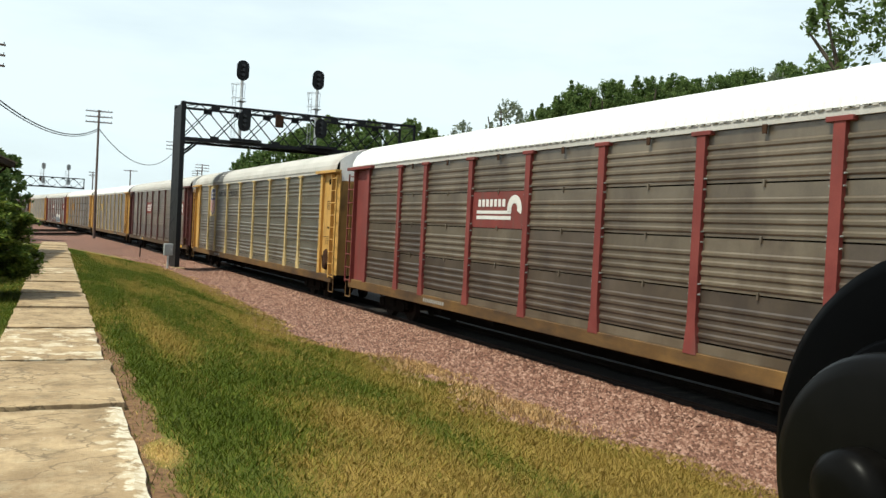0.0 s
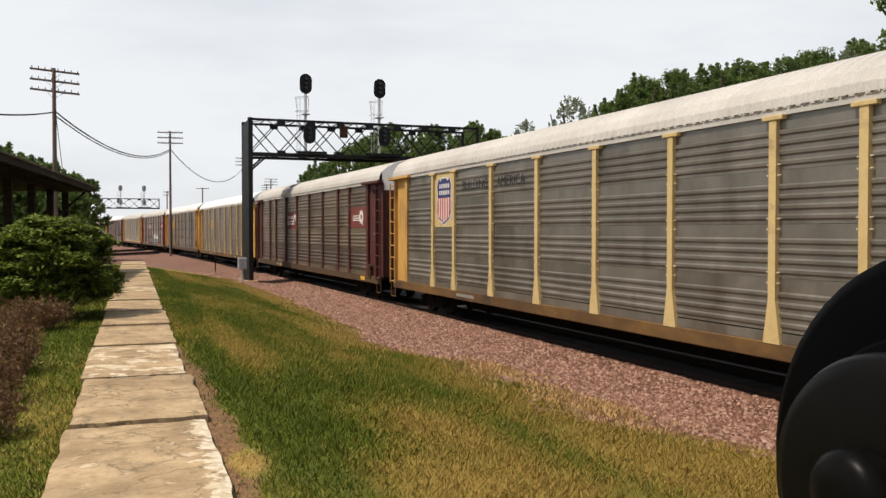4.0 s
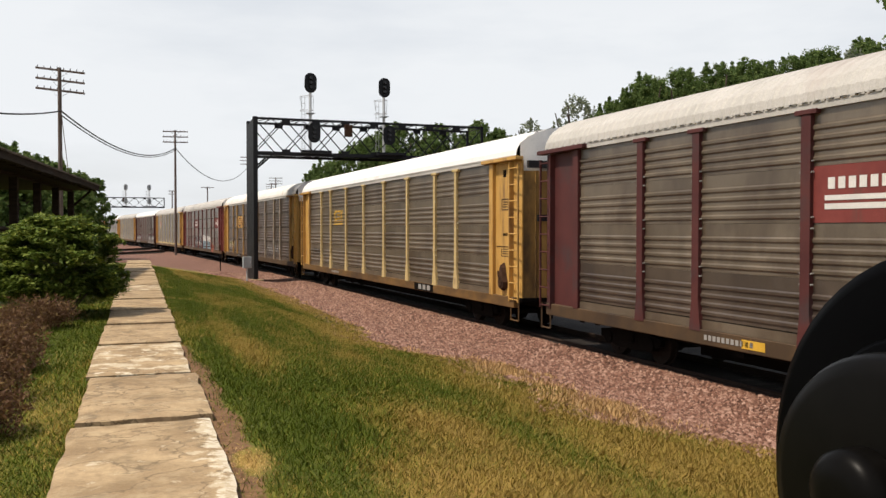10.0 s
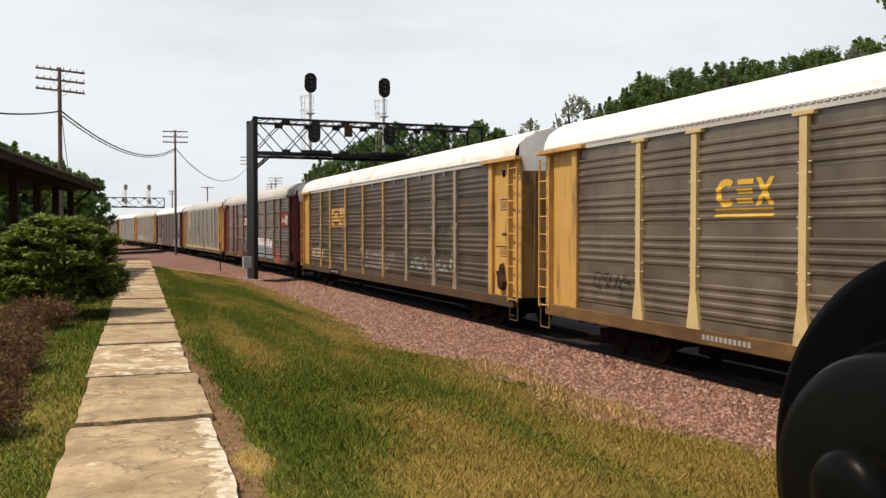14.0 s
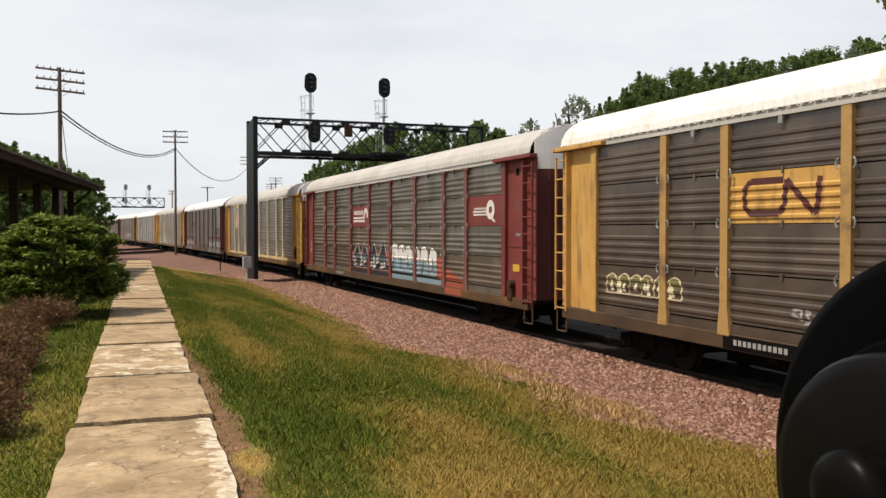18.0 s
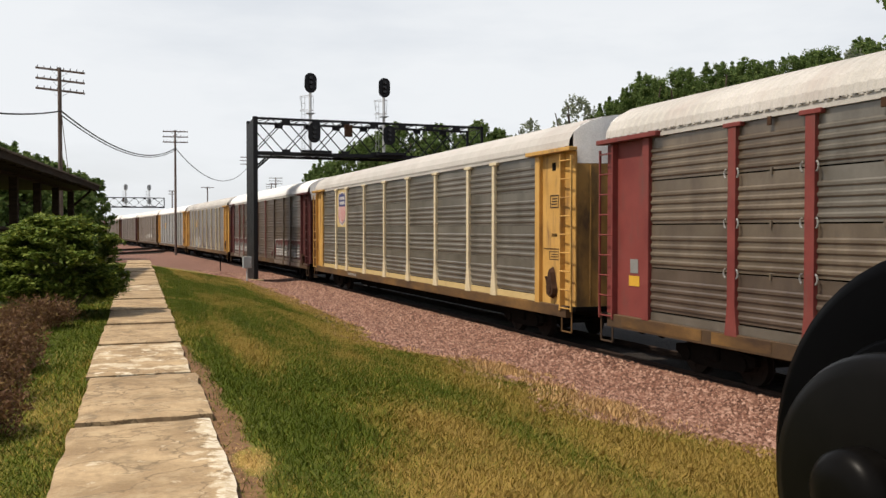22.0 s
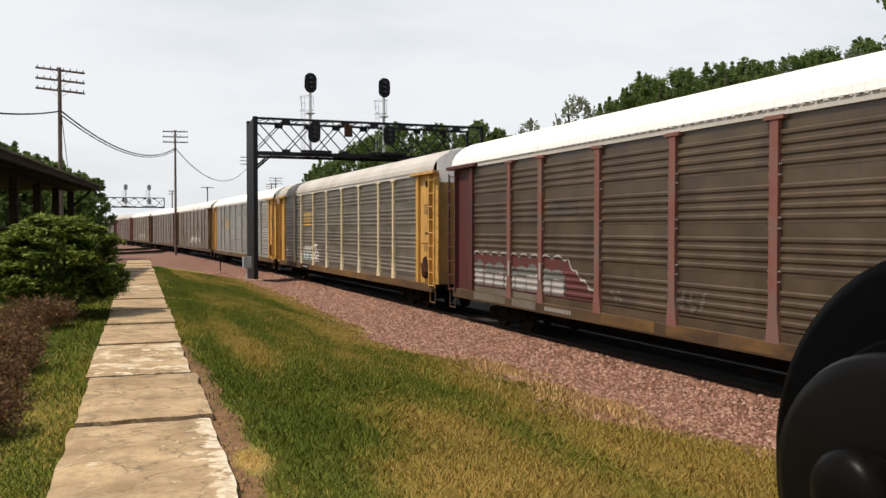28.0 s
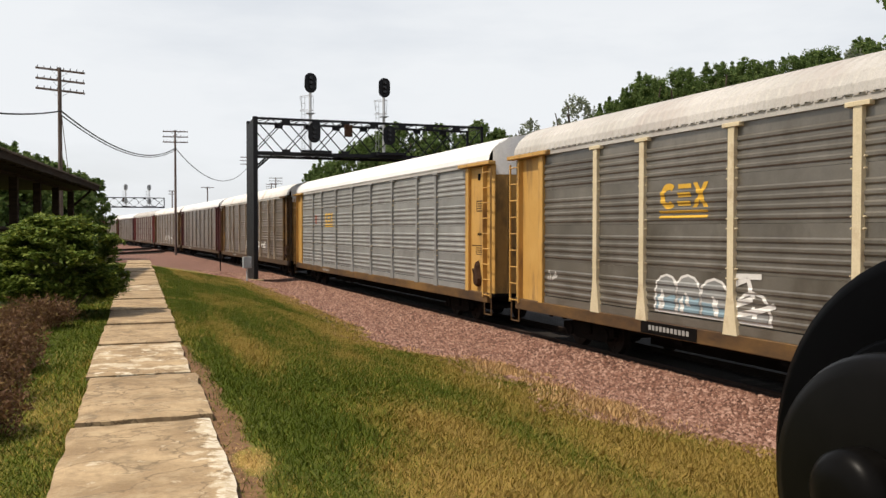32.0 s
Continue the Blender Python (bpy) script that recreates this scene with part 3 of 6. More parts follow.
def post_mesh(style):
    bm = bmesh.new()
    if style == "flared":
        box(bm, 0, 0.09, -0.085, 0.085, 1.75, EAVE - 0.02)
        v = [bm.verts.new(p) for p in ((0, -0.085, 1.75), (0, 0.085, 1.75), (0, 0.20, DECK - 0.02), (0, -0.20, DECK - 0.02), (0.09, -0.085, 1.75), (0.09, 0.085, 1.75), (0.09, 0.20, DECK - 0.02), (0.09, -0.20, DECK - 0.02))]
        for f in ((0, 1, 2, 3), (0, 4, 5, 1), (1, 5, 6, 2), (2, 6, 7, 3), (3, 7, 4, 0)):
            bm.faces.new([v[i] for i in f])
    else:
        box(bm, 0, 0.09, -0.105, 0.105, 1.55, EAVE - 0.02)
        v = [bm.verts.new(p) for p in ((0, -0.105, 1.55), (0, 0.105, 1.55), (0, 0.17, DECK - 0.04), (0, -0.17, DECK - 0.04), (0.09, -0.105, 1.55), (0.09, 0.105, 1.55), (0.09, 0.17, DECK - 0.04), (0.09, -0.17, DECK - 0.04))]
        for f in ((0, 1, 2, 3), (1, 5, 6, 2), (2, 6, 7, 3), (3, 7, 4, 0)):
            bm.faces.new([v[i] for i in f])
    bmesh.ops.recalc_face_normals(bm, faces=bm.faces[:])
    return bm


def stud_mesh():
    """A bolt head beside a panel joint."""
    return rodded((0.03, 0, 0), (-0.02, 0, 0), 0.015, n=8)


def clip_mesh(s):
    """A small bent bracket beside a post at a panel joint."""
    bm = bmesh.new()
    pts = [(-0.004, s * (0.02 + 0.055 * math.sin(a)), -0.085 * math.cos(a)) for a in (0.25, 0.9, 1.57, 2.24, 2.9)]
    for p, q in zip(pts, pts[1:]):
        rod(bm, p, q, 0.017, n=6)
    return bm


ROOF_PROFILE = ((1.50, 4.97), (1.47, 5.13), (1.36, 5.33), (1.16, 5.50), (0.86, 5.65), (0.46, 5.75), (0.0, CROWN))


def roof_mesh(ribbed):
    bm = bmesh.new()
    prof = [(-x, z) for x, z in ROOF_PROFILE] + [(x, z) for x, z in ROOF_PROFILE[-2::-1]]
    run = BODY - 0.24
    ys, lift = [-run], [0.0]
    n = int(2 * run / 0.27)
    for i in range(n):
        y = -run + (i + 0.5) * 2 * run / n
        a = 0.026 if ribbed else 0.003
        ys += [y - 0.09, y - 0.05, y + 0.05, y + 0.09]
        lift += [0.0, a, a, 0.0]
    ys.append(run)
    lift.append(0.0)
    rings = []
    for y, a in zip(ys, lift):
        rings.append([bm.verts.new((x * (1 + a / 1.5), y, z + a * (z - 4.9))) for x, z in prof])
    for p, q in zip(rings, rings[1:]):
        for i in range(len(prof) - 1):
            bm.faces.new((p[i], p[i + 1], q[i + 1], q[i]))
    return bm


def roof_top(x):
    """Height of the roof sheet at a distance x from the car's middle line."""
    xs, zs = [p[0] for p in ROOF_PROFILE[::-1]], [p[1] for p in ROOF_PROFILE[::-1]]
    return float(np.interp(abs(x), xs, zs))


DOOR_X = (-1.36, -1.20, -0.95, -0.65, -0.33, 0.0, 0.33, 0.65, 0.95, 1.20, 1.36)


def door_y(x):
    return BODY - 0.22 * (abs(x) / 1.36) ** 2


def door_mesh(e, upper):
    """Folding end door, bowed outward; its upper part fills the curve of the roof."""
    bm = bmesh.new()
    rows = (4.55, 4.75, 4.95, None) if upper else (DECK - 0.05, 2.2, 3.4, 4.545)
    rings = [[bm.verts.new((x, e * door_y(x), 4.97 + (roof_top(x) - 4.97) * 0.985 if z is None else z)) for x in DOOR_X] for z in rows]
    back = [bm.verts.new((v.co.x, e * (BODY - 0.45), v.co.z)) for v in rings[-1]]
    rings.append(back)
    for p, q in zip(rings, rings[1:]):
        for i in range(len(DOOR_X) - 1):
            bm.faces.new((p[i], p[i + 1], q[i + 1], q[i]))
    for k in (0, len(DOOR_X) - 1):
        x = DOOR_X[k]
        inner = [bm.verts.new((x, e * (BODY - 0.42), v.co.z)) for v in (rings[0][k], rings[-2][k])]
        bm.faces.new([r[k] for r in rings[:-1]] + inner[::-1])
    bmesh.ops.recalc_face_normals(bm, faces=bm.faces[:])
    return bm


def roof_gap_mesh(e):
    """Black ring painted as the shade inside the roof's open end, behind the door."""
    bm = bmesh.new()
    prof = [(-x * 0.985, 4.95 + (z - 4.97) * 0.985) for x, z in ROOF_PROFILE] + [(x * 0.985, 4.95 + (z - 4.97) * 0.985) for x, z in ROOF_PROFILE[-2::-1]]
    rings = [[bm.verts.new((x, e * y, z)) for x, z in prof] for y in (BODY - 1.2, BODY - 0.27)]
    inner = [bm.verts.new((x * 0.90, e * (BODY - 0.27), 4.9 + (z - 4.9) * 0.90)) for x, z in prof]
    rings.append(inner)
    for p, q in zip(rings, rings[1:]):
        for i in range(len(prof) - 1):
            bm.faces.new((p[i], p[i + 1], q[i + 1], q[i]))
    bmesh.ops.recalc_face_normals(bm, faces=bm.faces[:])
    return bm


def brake_lever_mesh():
    """A rusty pear-shaped hand-brake housing with its lever, low on the end panel."""
    bm = bmesh.new()
    pts = [(-12.52, 1.98), (-12.60, 1.86), (-12.66, 1.62), (-12.74, 1.42), (-12.70, 1.24), (-12.50, 1.16), (-12.34, 1.22), (-12.30, 1.42), (-12.36, 1.66), (-12.44, 1.88)]
    a = [bm.verts.new((FRONT + 0.10, y, z)) for y, z in pts]
    cy, cz = -12.50, 1.55
    b = [bm.verts.new((FRONT - 0.02, cy + (y - cy) * 0.8, cz + (z - cz) * 0.85)) for y, z in pts]
    bm.faces.new(b)
    for i in range(len(pts)):
        j = (i + 1) % len(pts)
        bm.faces.new((a[i], a[j], b[j], b[i]))
    rod(bm, (FRONT - 0.04, -12.50, 1.40), (FRONT + 0.02, -12.50, 1.40), 0.10, n=12)
    bar(bm, (FRONT - 0.03, -12.50, 1.40), (FRONT - 0.03, -12.36, 1.72), 0.05, 0.03)
    bmesh.ops.recalc_face_normals(bm, faces=bm.faces[:])
    return bm


def ladder_bay_mesh(e):
    """The end panel behind the ladder, slanting inward to the door's edge."""
    bm = bmesh.new()
    v = [bm.verts.new((x, e * y, z)) for x, y in ((FRONT + 0.11, 13.02), (-1.365, BODY - 0.12), (-1.325, BODY - 0.12), (FRONT + 0.15, 13.02)) for z in (DECK - 0.02, EAVE)]
    for a, b, c, d in ((0, 1, 3, 2), (2, 3, 5, 4), (4, 5, 7, 6), (6, 7, 1, 0)):
        bm.faces.new((v[a], v[b], v[c], v[d]))
    bmesh.ops.recalc_face_normals(bm, faces=bm.faces[:])
    return bm


def fringe_mesh():
    """The stepped lower edge of the roof sheets, with the flat strip below."""
    bm = bmesh.new()
    box(bm, -1.49, -1.42, -BODY + 0.3, BODY - 0.3, EAVE, 4.96)
    box(bm, 1.42, 1.49, -BODY + 0.3, BODY - 0.3, EAVE, 4.96)
    for i in range(170):
        y = -BODY + 0.5 + i * (2 * BODY - 1) / 169
        box(bm, -1.508, -1.49, y - 0.055, y + 0.055, 4.945, 4.985)
    return bm


def ladder_parts(parent, material, e):
    ld = thing_part("ladder", parent)
    cached(("flange", e), "stile", lambda: boxed(FRONT - 0.03, FRONT + 0.13, e * 13.06 - 0.028, e * 13.06 + 0.028, DECK - 0.12, EAVE - 0.03, bevel=0.006), material, ld)
    cached(("stile", e), "stile", lambda: boxed(FRONT - 0.03, FRONT + 0.02, e * 13.60 - 0.02, e * 13.60 + 0.02, DECK - 0.12, EAVE - 0.12, bevel=0.005), material, ld)
    for k in range(9):
        cached(("rung", e), "rung", lambda: rodded((FRONT - 0.02, e * 13.06, 0), (FRONT - 0.02, e * 13.60, 0), 0.017, n=6), material, ld, (0, 0, DECK - 0.05 + k * 0.455))


def thing_part(name, parent):
    ob = new(name)
    ob.parent = parent
    ob.empty_display_size = 0.1
    return ob


def truck_parts(parent, y):
    """A four-wheel bogie: side frames, bolster, springs, two wheelsets."""
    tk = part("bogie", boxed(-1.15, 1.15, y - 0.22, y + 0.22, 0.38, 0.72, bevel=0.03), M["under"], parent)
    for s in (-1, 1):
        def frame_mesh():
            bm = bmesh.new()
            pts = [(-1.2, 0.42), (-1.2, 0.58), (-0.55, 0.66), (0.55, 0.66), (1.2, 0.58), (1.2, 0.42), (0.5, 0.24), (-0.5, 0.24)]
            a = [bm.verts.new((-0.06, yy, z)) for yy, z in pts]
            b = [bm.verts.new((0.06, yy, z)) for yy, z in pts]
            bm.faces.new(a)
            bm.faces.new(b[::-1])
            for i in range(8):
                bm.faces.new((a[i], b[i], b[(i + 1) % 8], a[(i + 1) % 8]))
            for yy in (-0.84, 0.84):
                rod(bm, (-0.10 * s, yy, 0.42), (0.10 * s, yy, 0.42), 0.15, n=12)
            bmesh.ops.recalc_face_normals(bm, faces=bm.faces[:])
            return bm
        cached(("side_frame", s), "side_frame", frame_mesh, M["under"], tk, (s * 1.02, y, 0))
    sets = []
    for dy in (-0.84, 0.84):
        def wheelset():
            bm = bmesh.new()
            rod(bm, (-1.05, 0, 0), (1.05, 0, 0), 0.08, n=10)
            for s in (-1, 1):
                rod(bm, (s * 0.70, 0, 0), (s * 0.83, 0, 0), 0.40, n=28)
                rod(bm, (s * 0.68, 0, 0), (s * 0.71, 0, 0), 0.43, n=28)
                rod(bm, (s * 0.83, 0, 0), (s * 0.86, 0, 0), 0.16, n=12)
                for k in range(5):
                    a = k * 1.2566
                    rod(bm, (s * 0.83, 0.27 * math.cos(a), 0.27 * math.sin(a)), (s * 0.845, 0.27 * math.cos(a), 0.27 * math.sin(a)), 0.04, n=6)
            return bm
        sets.append(cached("wheelset", "wheelset", wheelset, M["wheel"], tk, (0, y + dy, 0.40)))
    return sets


def on_side(shape, lift=0.006, ribbed=True):
    """A painted shape on the side towards the camera, laid over the ribs. shape: corners (along, height)."""
    bm = bmesh.new()
    f = bm.faces.new([bm.verts.new((0, y, z)) for y, z in shape])
    lo, hi = min(z for _, z in shape), max(z for _, z in shape)
    if ribbed:
        for z in RIB_BREAKS:
            if lo < z < hi:
                bmesh.ops.bisect_plane(bm, geom=bm.verts[:] + bm.edges[:] + bm.faces[:], plane_co=(0, 0, z), plane_no=(0, 0, 1))
    for v in bm.verts:
        v.co.x = SKIN + (rib_depth(v.co.z) if ribbed else -0.012) - lift
    bm.normal_update()
    if bm.faces and sum(fc.normal.x * fc.calc_area() for fc in bm.faces) > 0:
        bmesh.ops.reverse_faces(bm, faces=bm.faces[:])
    return bm


def rect(y0, y1, z0, z1):
    return [(y0, z0), (y1, z0), (y1, z1), (y0, z1)]


def ring(cy, cz, r0, r1, a0, a1, n=18, sy=1.0):
    a = [math.radians(a0 + (a1 - a0) * i / n) for i in range(n + 1)]
    return [(cy + sy * r1 * math.cos(v), cz + r1 * math.sin(v)) for v in a] + [(cy + sy * r0 * math.cos(v), cz + r0 * math.sin(v)) for v in a[::-1]]


def bars(parent, material, y0, y1, z0, z1, n, name="lettering", ribbed=False, lift=0.008, x=None):
    """Unreadable writing: a row of plain upright bars."""
    bm = bmesh.new()
    w = (y1 - y0) / n
    for i in range(n):
        b = on_side(rect(y0 + i * w, y0 + (i + 0.68) * w, z0, z1), lift, ribbed)
        me = bpy.data.meshes.new("tmp")
        b.to_mesh(me)
        b.free()
        bm.from_mesh(me)
        bpy.data.meshes.remove(me)
    if x is not None:
        for v in bm.verts:
            v.co.x = x
    return part(name, bm, material, parent)


def hose_mesh(e):
    """A drooping rubber hose under the coupler."""
    bm = bmesh.new()
    pts = [(0.35, e * (13.5 + 0.75 * u), 0.75 - 0.42 * math.sin(math.pi * u)) for u in (0, 0.2, 0.4, 0.6, 0.8, 1.0)]
    for p, q in zip(pts, pts[1:]):
        rod(bm, p, q, 0.03, n=6)
    return bm


def autorack(spec):
    """A covered car carrier: deck and sill, bogies, ribbed side panels between posts, ends with doors and ladders, curved roof."""
    paint, skin, roof, style = M[spec["paint"]], M[spec["skin"]], M[spec["roof"]], spec.get("style", "flared")
    post_paint, sill = M[spec.get("post", spec["paint"])], M[spec.get("sill", "yellow_sill")]
    worn_post, end_paint = M[spec.get("post_mid", spec.get("post", spec["paint"]))], M["end_yellow" if spec["paint"].startswith("yellow") else "end_red"]
    car = thing("autorack_car", spec["label"], "railway car", group="autorack train")
    # deck and side sills
    cached("sill_near", "side_sill", lambda: boxed(FRONT + 0.01, FRONT + 0.16, -BODY + 0.35, BODY - 0.35, SILL, DECK, bevel=0.015), sill, car)
    cached("sill_far", "side_sill", lambda: boxed(-FRONT - 0.16, -FRONT - 0.01, -BODY + 0.35, BODY - 0.35, SILL, DECK, bevel=0.015), sill, car)
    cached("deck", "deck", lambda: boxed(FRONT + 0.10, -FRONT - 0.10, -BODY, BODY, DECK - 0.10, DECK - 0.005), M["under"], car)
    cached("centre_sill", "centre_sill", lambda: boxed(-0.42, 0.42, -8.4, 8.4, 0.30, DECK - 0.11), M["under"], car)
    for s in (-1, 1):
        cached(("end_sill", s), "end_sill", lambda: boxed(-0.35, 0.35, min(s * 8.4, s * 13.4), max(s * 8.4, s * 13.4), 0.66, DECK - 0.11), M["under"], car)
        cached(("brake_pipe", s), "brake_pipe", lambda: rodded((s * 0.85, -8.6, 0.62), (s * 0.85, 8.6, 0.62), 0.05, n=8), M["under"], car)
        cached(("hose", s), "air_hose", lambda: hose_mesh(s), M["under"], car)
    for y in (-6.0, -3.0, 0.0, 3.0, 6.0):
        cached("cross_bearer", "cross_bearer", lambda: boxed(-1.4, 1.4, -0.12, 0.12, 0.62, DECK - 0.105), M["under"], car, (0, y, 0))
    for i in range(9):
        w = POSTS[i + 1] - POSTS[i]
        cached(("kick", round(w, 2)), "kick_plate", lambda: boxed(SKIN - 0.03, SKIN + 0.04, -w / 2 + 0.10, w / 2 - 0.10, DECK + 0.004, KICK - 0.02), M[spec["kick"]] if "kick" in spec else skin, car, (0, (POSTS[i] + POSTS[i + 1]) / 2, 0))
    # ribbed panels, four to a bay
    logo = spec.get("logo_panels", {})
    seam = 0.014 if style == "clipped" and spec.get("seams", True) else 0.003
    for i in range(9):
        w, yc = POSTS[i + 1] - POSTS[i] - 0.16, (POSTS[i] + POSTS[i + 1]) / 2
        for r in range(4):
            flat = logo.get((i, r))
            if flat:
                cached(("flat_panel", round(w, 2), spec.get("ribbed_logo", False)), "logo_panel", lambda: panel_mesh(w, ROW_H, bool(spec.get("ribbed_logo")), 0.002), M[flat], car, (SKIN, yc, KICK + r * ROW_H))
            else:
                cached(("panel", round(w, 2), seam), "panel", lambda: panel_mesh(w, ROW_H, True, seam), M[spec["stained"](i, r)] if "stained" in spec else skin, car, (SKIN, yc, KICK + r * ROW_H))
    # posts and caps
    for y in POSTS[1:-1]:
        p = cached(("post", style), "post", lambda: post_mesh(style), post_paint if y > -2 else worn_post, car, (FRONT, y, 0))
        if spec.get("caps", True):
            cached(("cap", style), "post_cap", lambda: boxed(-0.02, 0.10, -0.24, 0.24, EAVE - 0.07, EAVE + 0.01, bevel=0.008), post_paint if y > -2 else worn_post, p)
        if not spec.get("distant") and not (style == "clipped" and spec.get("clips", True)):
            for r in (1, 2, 3):
                for s in (-0.125, 0.125):
                    for dz in (-0.09, 0.09):
                        cached("stud", "stud", stud_mesh, M["cream_pale" if spec["paint"] == "yellow" else "galv_light"], p, (0.03, s, KICK + r * ROW_H + dz))
        if style == "clipped" and spec.get("clips", True):
            for r in (1, 2, 3):
                for s in (-0.12, 0.12):
                    if not spec.get("distant"):
                        cached(("clip", s), "clip", lambda: clip_mesh(1 if s > 0 else -1), M["galv_light"], p, (0, s, KICK + r * ROW_H))
    if style == "clipped" and spec.get("seams", True) and not spec.get("distant"):
        for i in range(1, 8):
            yc = (POSTS[i] + POSTS[i + 1]) / 2
            tab = M["galv_light" if spec["paint"] == "yellow" else "rust"]
            cached("tab", "eave_tab", lambda: boxed(FRONT + 0.0, FRONT + 0.03, -0.05, 0.05, EAVE - 0.14, EAVE + 0.01, bevel=0.006), tab, car, (0, yc, 0))
            for r in (1, 2, 3):
                cached("joint_tab", "joint_tab", lambda: boxed(SKIN - 0.035, SKIN + 0.01, -0.022, 0.022, -0.07, 0.05, bevel=0.005), M["galv_brown"], car, (0, yc, KICK + r * ROW_H))
    # added unseen black sheet that stops light through the panel seams
    cached("backing", "inner_lining", lambda: boxed(SKIN + 0.045, SKIN + 0.055, -11.72, 11.72, DECK + 0.01, EAVE - 0.01), M["under"], car)
    # far side, never near the camera: one ribbed wall
    def far_wall():
        bm = bmesh.new()
        for r in range(4):
            prof = [(-SKIN - d, KICK + r * ROW_H + z) for d, z in rib_profile(ROW_H)]
            extrude_y(bm, prof, -11.75, 11.75)
        box(bm, -SKIN - 0.03, -SKIN, -11.75, 11.75, DECK, KICK)
        return bm
    cached("far_wall", "far_side_wall", far_wall, skin, car)
    for y in POSTS:
        cached("far_post", "post", lambda: boxed(-FRONT - 0.09, -FRONT, -0.09, 0.09, DECK - 0.02, EAVE - 0.02), post_paint, car, (0, y, 0))
    # ends
    for e in (-1, 1):
        cached(("end_post", e), "corner_post", lambda: boxed(FRONT, FRONT + 0.12, e * 11.80 - 0.12, e * 11.80 + 0.12, DECK - 0.02, EAVE, bevel=0.01), paint, car)
        cached(("end_panel", e), "end_panel", lambda: boxed(FRONT + 0.11, FRONT + 0.15, min(e * 11.9, e * 13.02), max(e * 11.9, e * 13.02), DECK - 0.02, EAVE, bevel=0.005), paint, car)
        cached(("ladder_bay", e), "ladder_panel", lambda: ladder_bay_mesh(e), paint, car)
        cached(("end_panel_far", e), "end_panel", lambda: boxed(-FRONT - 0.15, -FRONT - 0.11, min(e * 11.9, e * 13.52), max(e * 11.9, e * 13.52), DECK - 0.02, EAVE, bevel=0.005), paint, car)
        cached(("end_beam", e), "eave_beam", lambda: boxed(FRONT - 0.10, FRONT + 0.14, min(e * 11.3, e * 13.64), max(e * 11.3, e * 13.64), EAVE, EAVE + 0.10, bevel=0.01), paint, car)
        # folding end door, upper part in the roof's colour
        dr = cached(("door", e), "end_door", lambda: door_mesh(e, False), end_paint, car)
        cached(("door_top", e), "door_top", lambda: door_mesh(e, True), M["door_white"], dr)
        cached("door_seam", "door_seam", lambda: boxed(-0.015, 0.015, -0.02, 0.02, DECK, 5.45), M["under"], dr, (0, e * BODY, 0))
        for hx in (-0.95, 0.95):
            cached(("door_rib", hx), "door_rib", lambda: boxed(-0.02, 0.02, -0.012, 0.012, DECK, 4.5), end_paint, dr, (hx, e * (door_y(hx) + 0.008), 0))
        cached(("roof_gap", e), "roof_lip", lambda: roof_gap_mesh(e), M["under"], car)
        ladder_parts(car, paint, e)
        # coupler, step, brake hose
        cached(("coupler", e), "coupler", lambda: box(boxed(-0.11, 0.11, min(e * 13.6, e * 14.27), max(e * 13.6, e * 14.27), 0.70, 0.92, bevel=0.02), -0.2, 0.2, min(e * 14.0, e * 14.25), max(e * 14.0, e * 14.25), 0.66, 0.96), M["under"], car)
        def stirrup():
            bm = bmesh.new()
            for yy in (13.1, 13.58):
                rod(bm, (0, e * yy, 0.40), (0, e * yy, DECK), 0.02, n=6)
            rod(bm, (0, e * 13.1, 0.40), (0, e * 13.58, 0.40), 0.02, n=6)
            return bm
        for x in (FRONT + 0.03, -FRONT - 0.03):
            cached(("stirrup", e), "step", stirrup, sill, car, (x, 0, 0))
    # roof
    cached(("roof", spec.get("ribbed", True)), "roof", lambda: roof_mesh(spec.get("ribbed", True)), roof, car)
    cached("fringe", "roof_edge", fringe_mesh, M["roof_grey"], car)
    # brake gear seen low on the side near one end
    if spec["paint"].startswith("yellow"):
        cached("brake_lever", "hand_brake", brake_lever_mesh, M["rust"], car)
    else:
        cached("winch", "brake_winch", lambda: rod(boxed(FRONT - 0.05, FRONT + 0.12, -12.40, -12.16, 0.95, 1.30, bevel=0.03), (FRONT - 0.06, -12.28, 1.40), (FRONT + 0.1, -12.28, 1.40), 0.12, n=12), M["rust"], car)
    if not spec.get("distant"):
        cached("vent", "vent", lambda: boxed(FRONT + 0.10, FRONT + 0.112, -12.62, -12.44, 4.42, 4.62), M["under"], car)
        cached("panel_seam", "panel_seam", lambda: boxed(FRONT + 0.10, FRONT + 0.112, -12.98, -12.0, 2.42, 2.44), M["rust"], car)
    car_wheels = truck_parts(car, -10.1) + truck_parts(car, 10.1)
    # panel of small print and yellow marks
    bars(car, M["number_white"] if spec["paint"] != "yellow" else M["under"], -12.70, -12.40, 2.74, 2.82, 6, "stencil", x=FRONT + 0.105)["kind"] = "stuff"
    for a, b in spec.get("sill_patches", ()):
        part("sill_patch", boxed(FRONT + 0.003, FRONT + 0.009, a, b, SILL + 0.05, DECK - 0.02), M["yellow_sill"], car, "flaking dirty yellow paint")
    for y0 in spec.get("sill_marks", ()):
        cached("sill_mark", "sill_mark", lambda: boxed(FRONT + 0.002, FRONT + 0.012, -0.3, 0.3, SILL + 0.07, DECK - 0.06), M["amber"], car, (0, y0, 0))
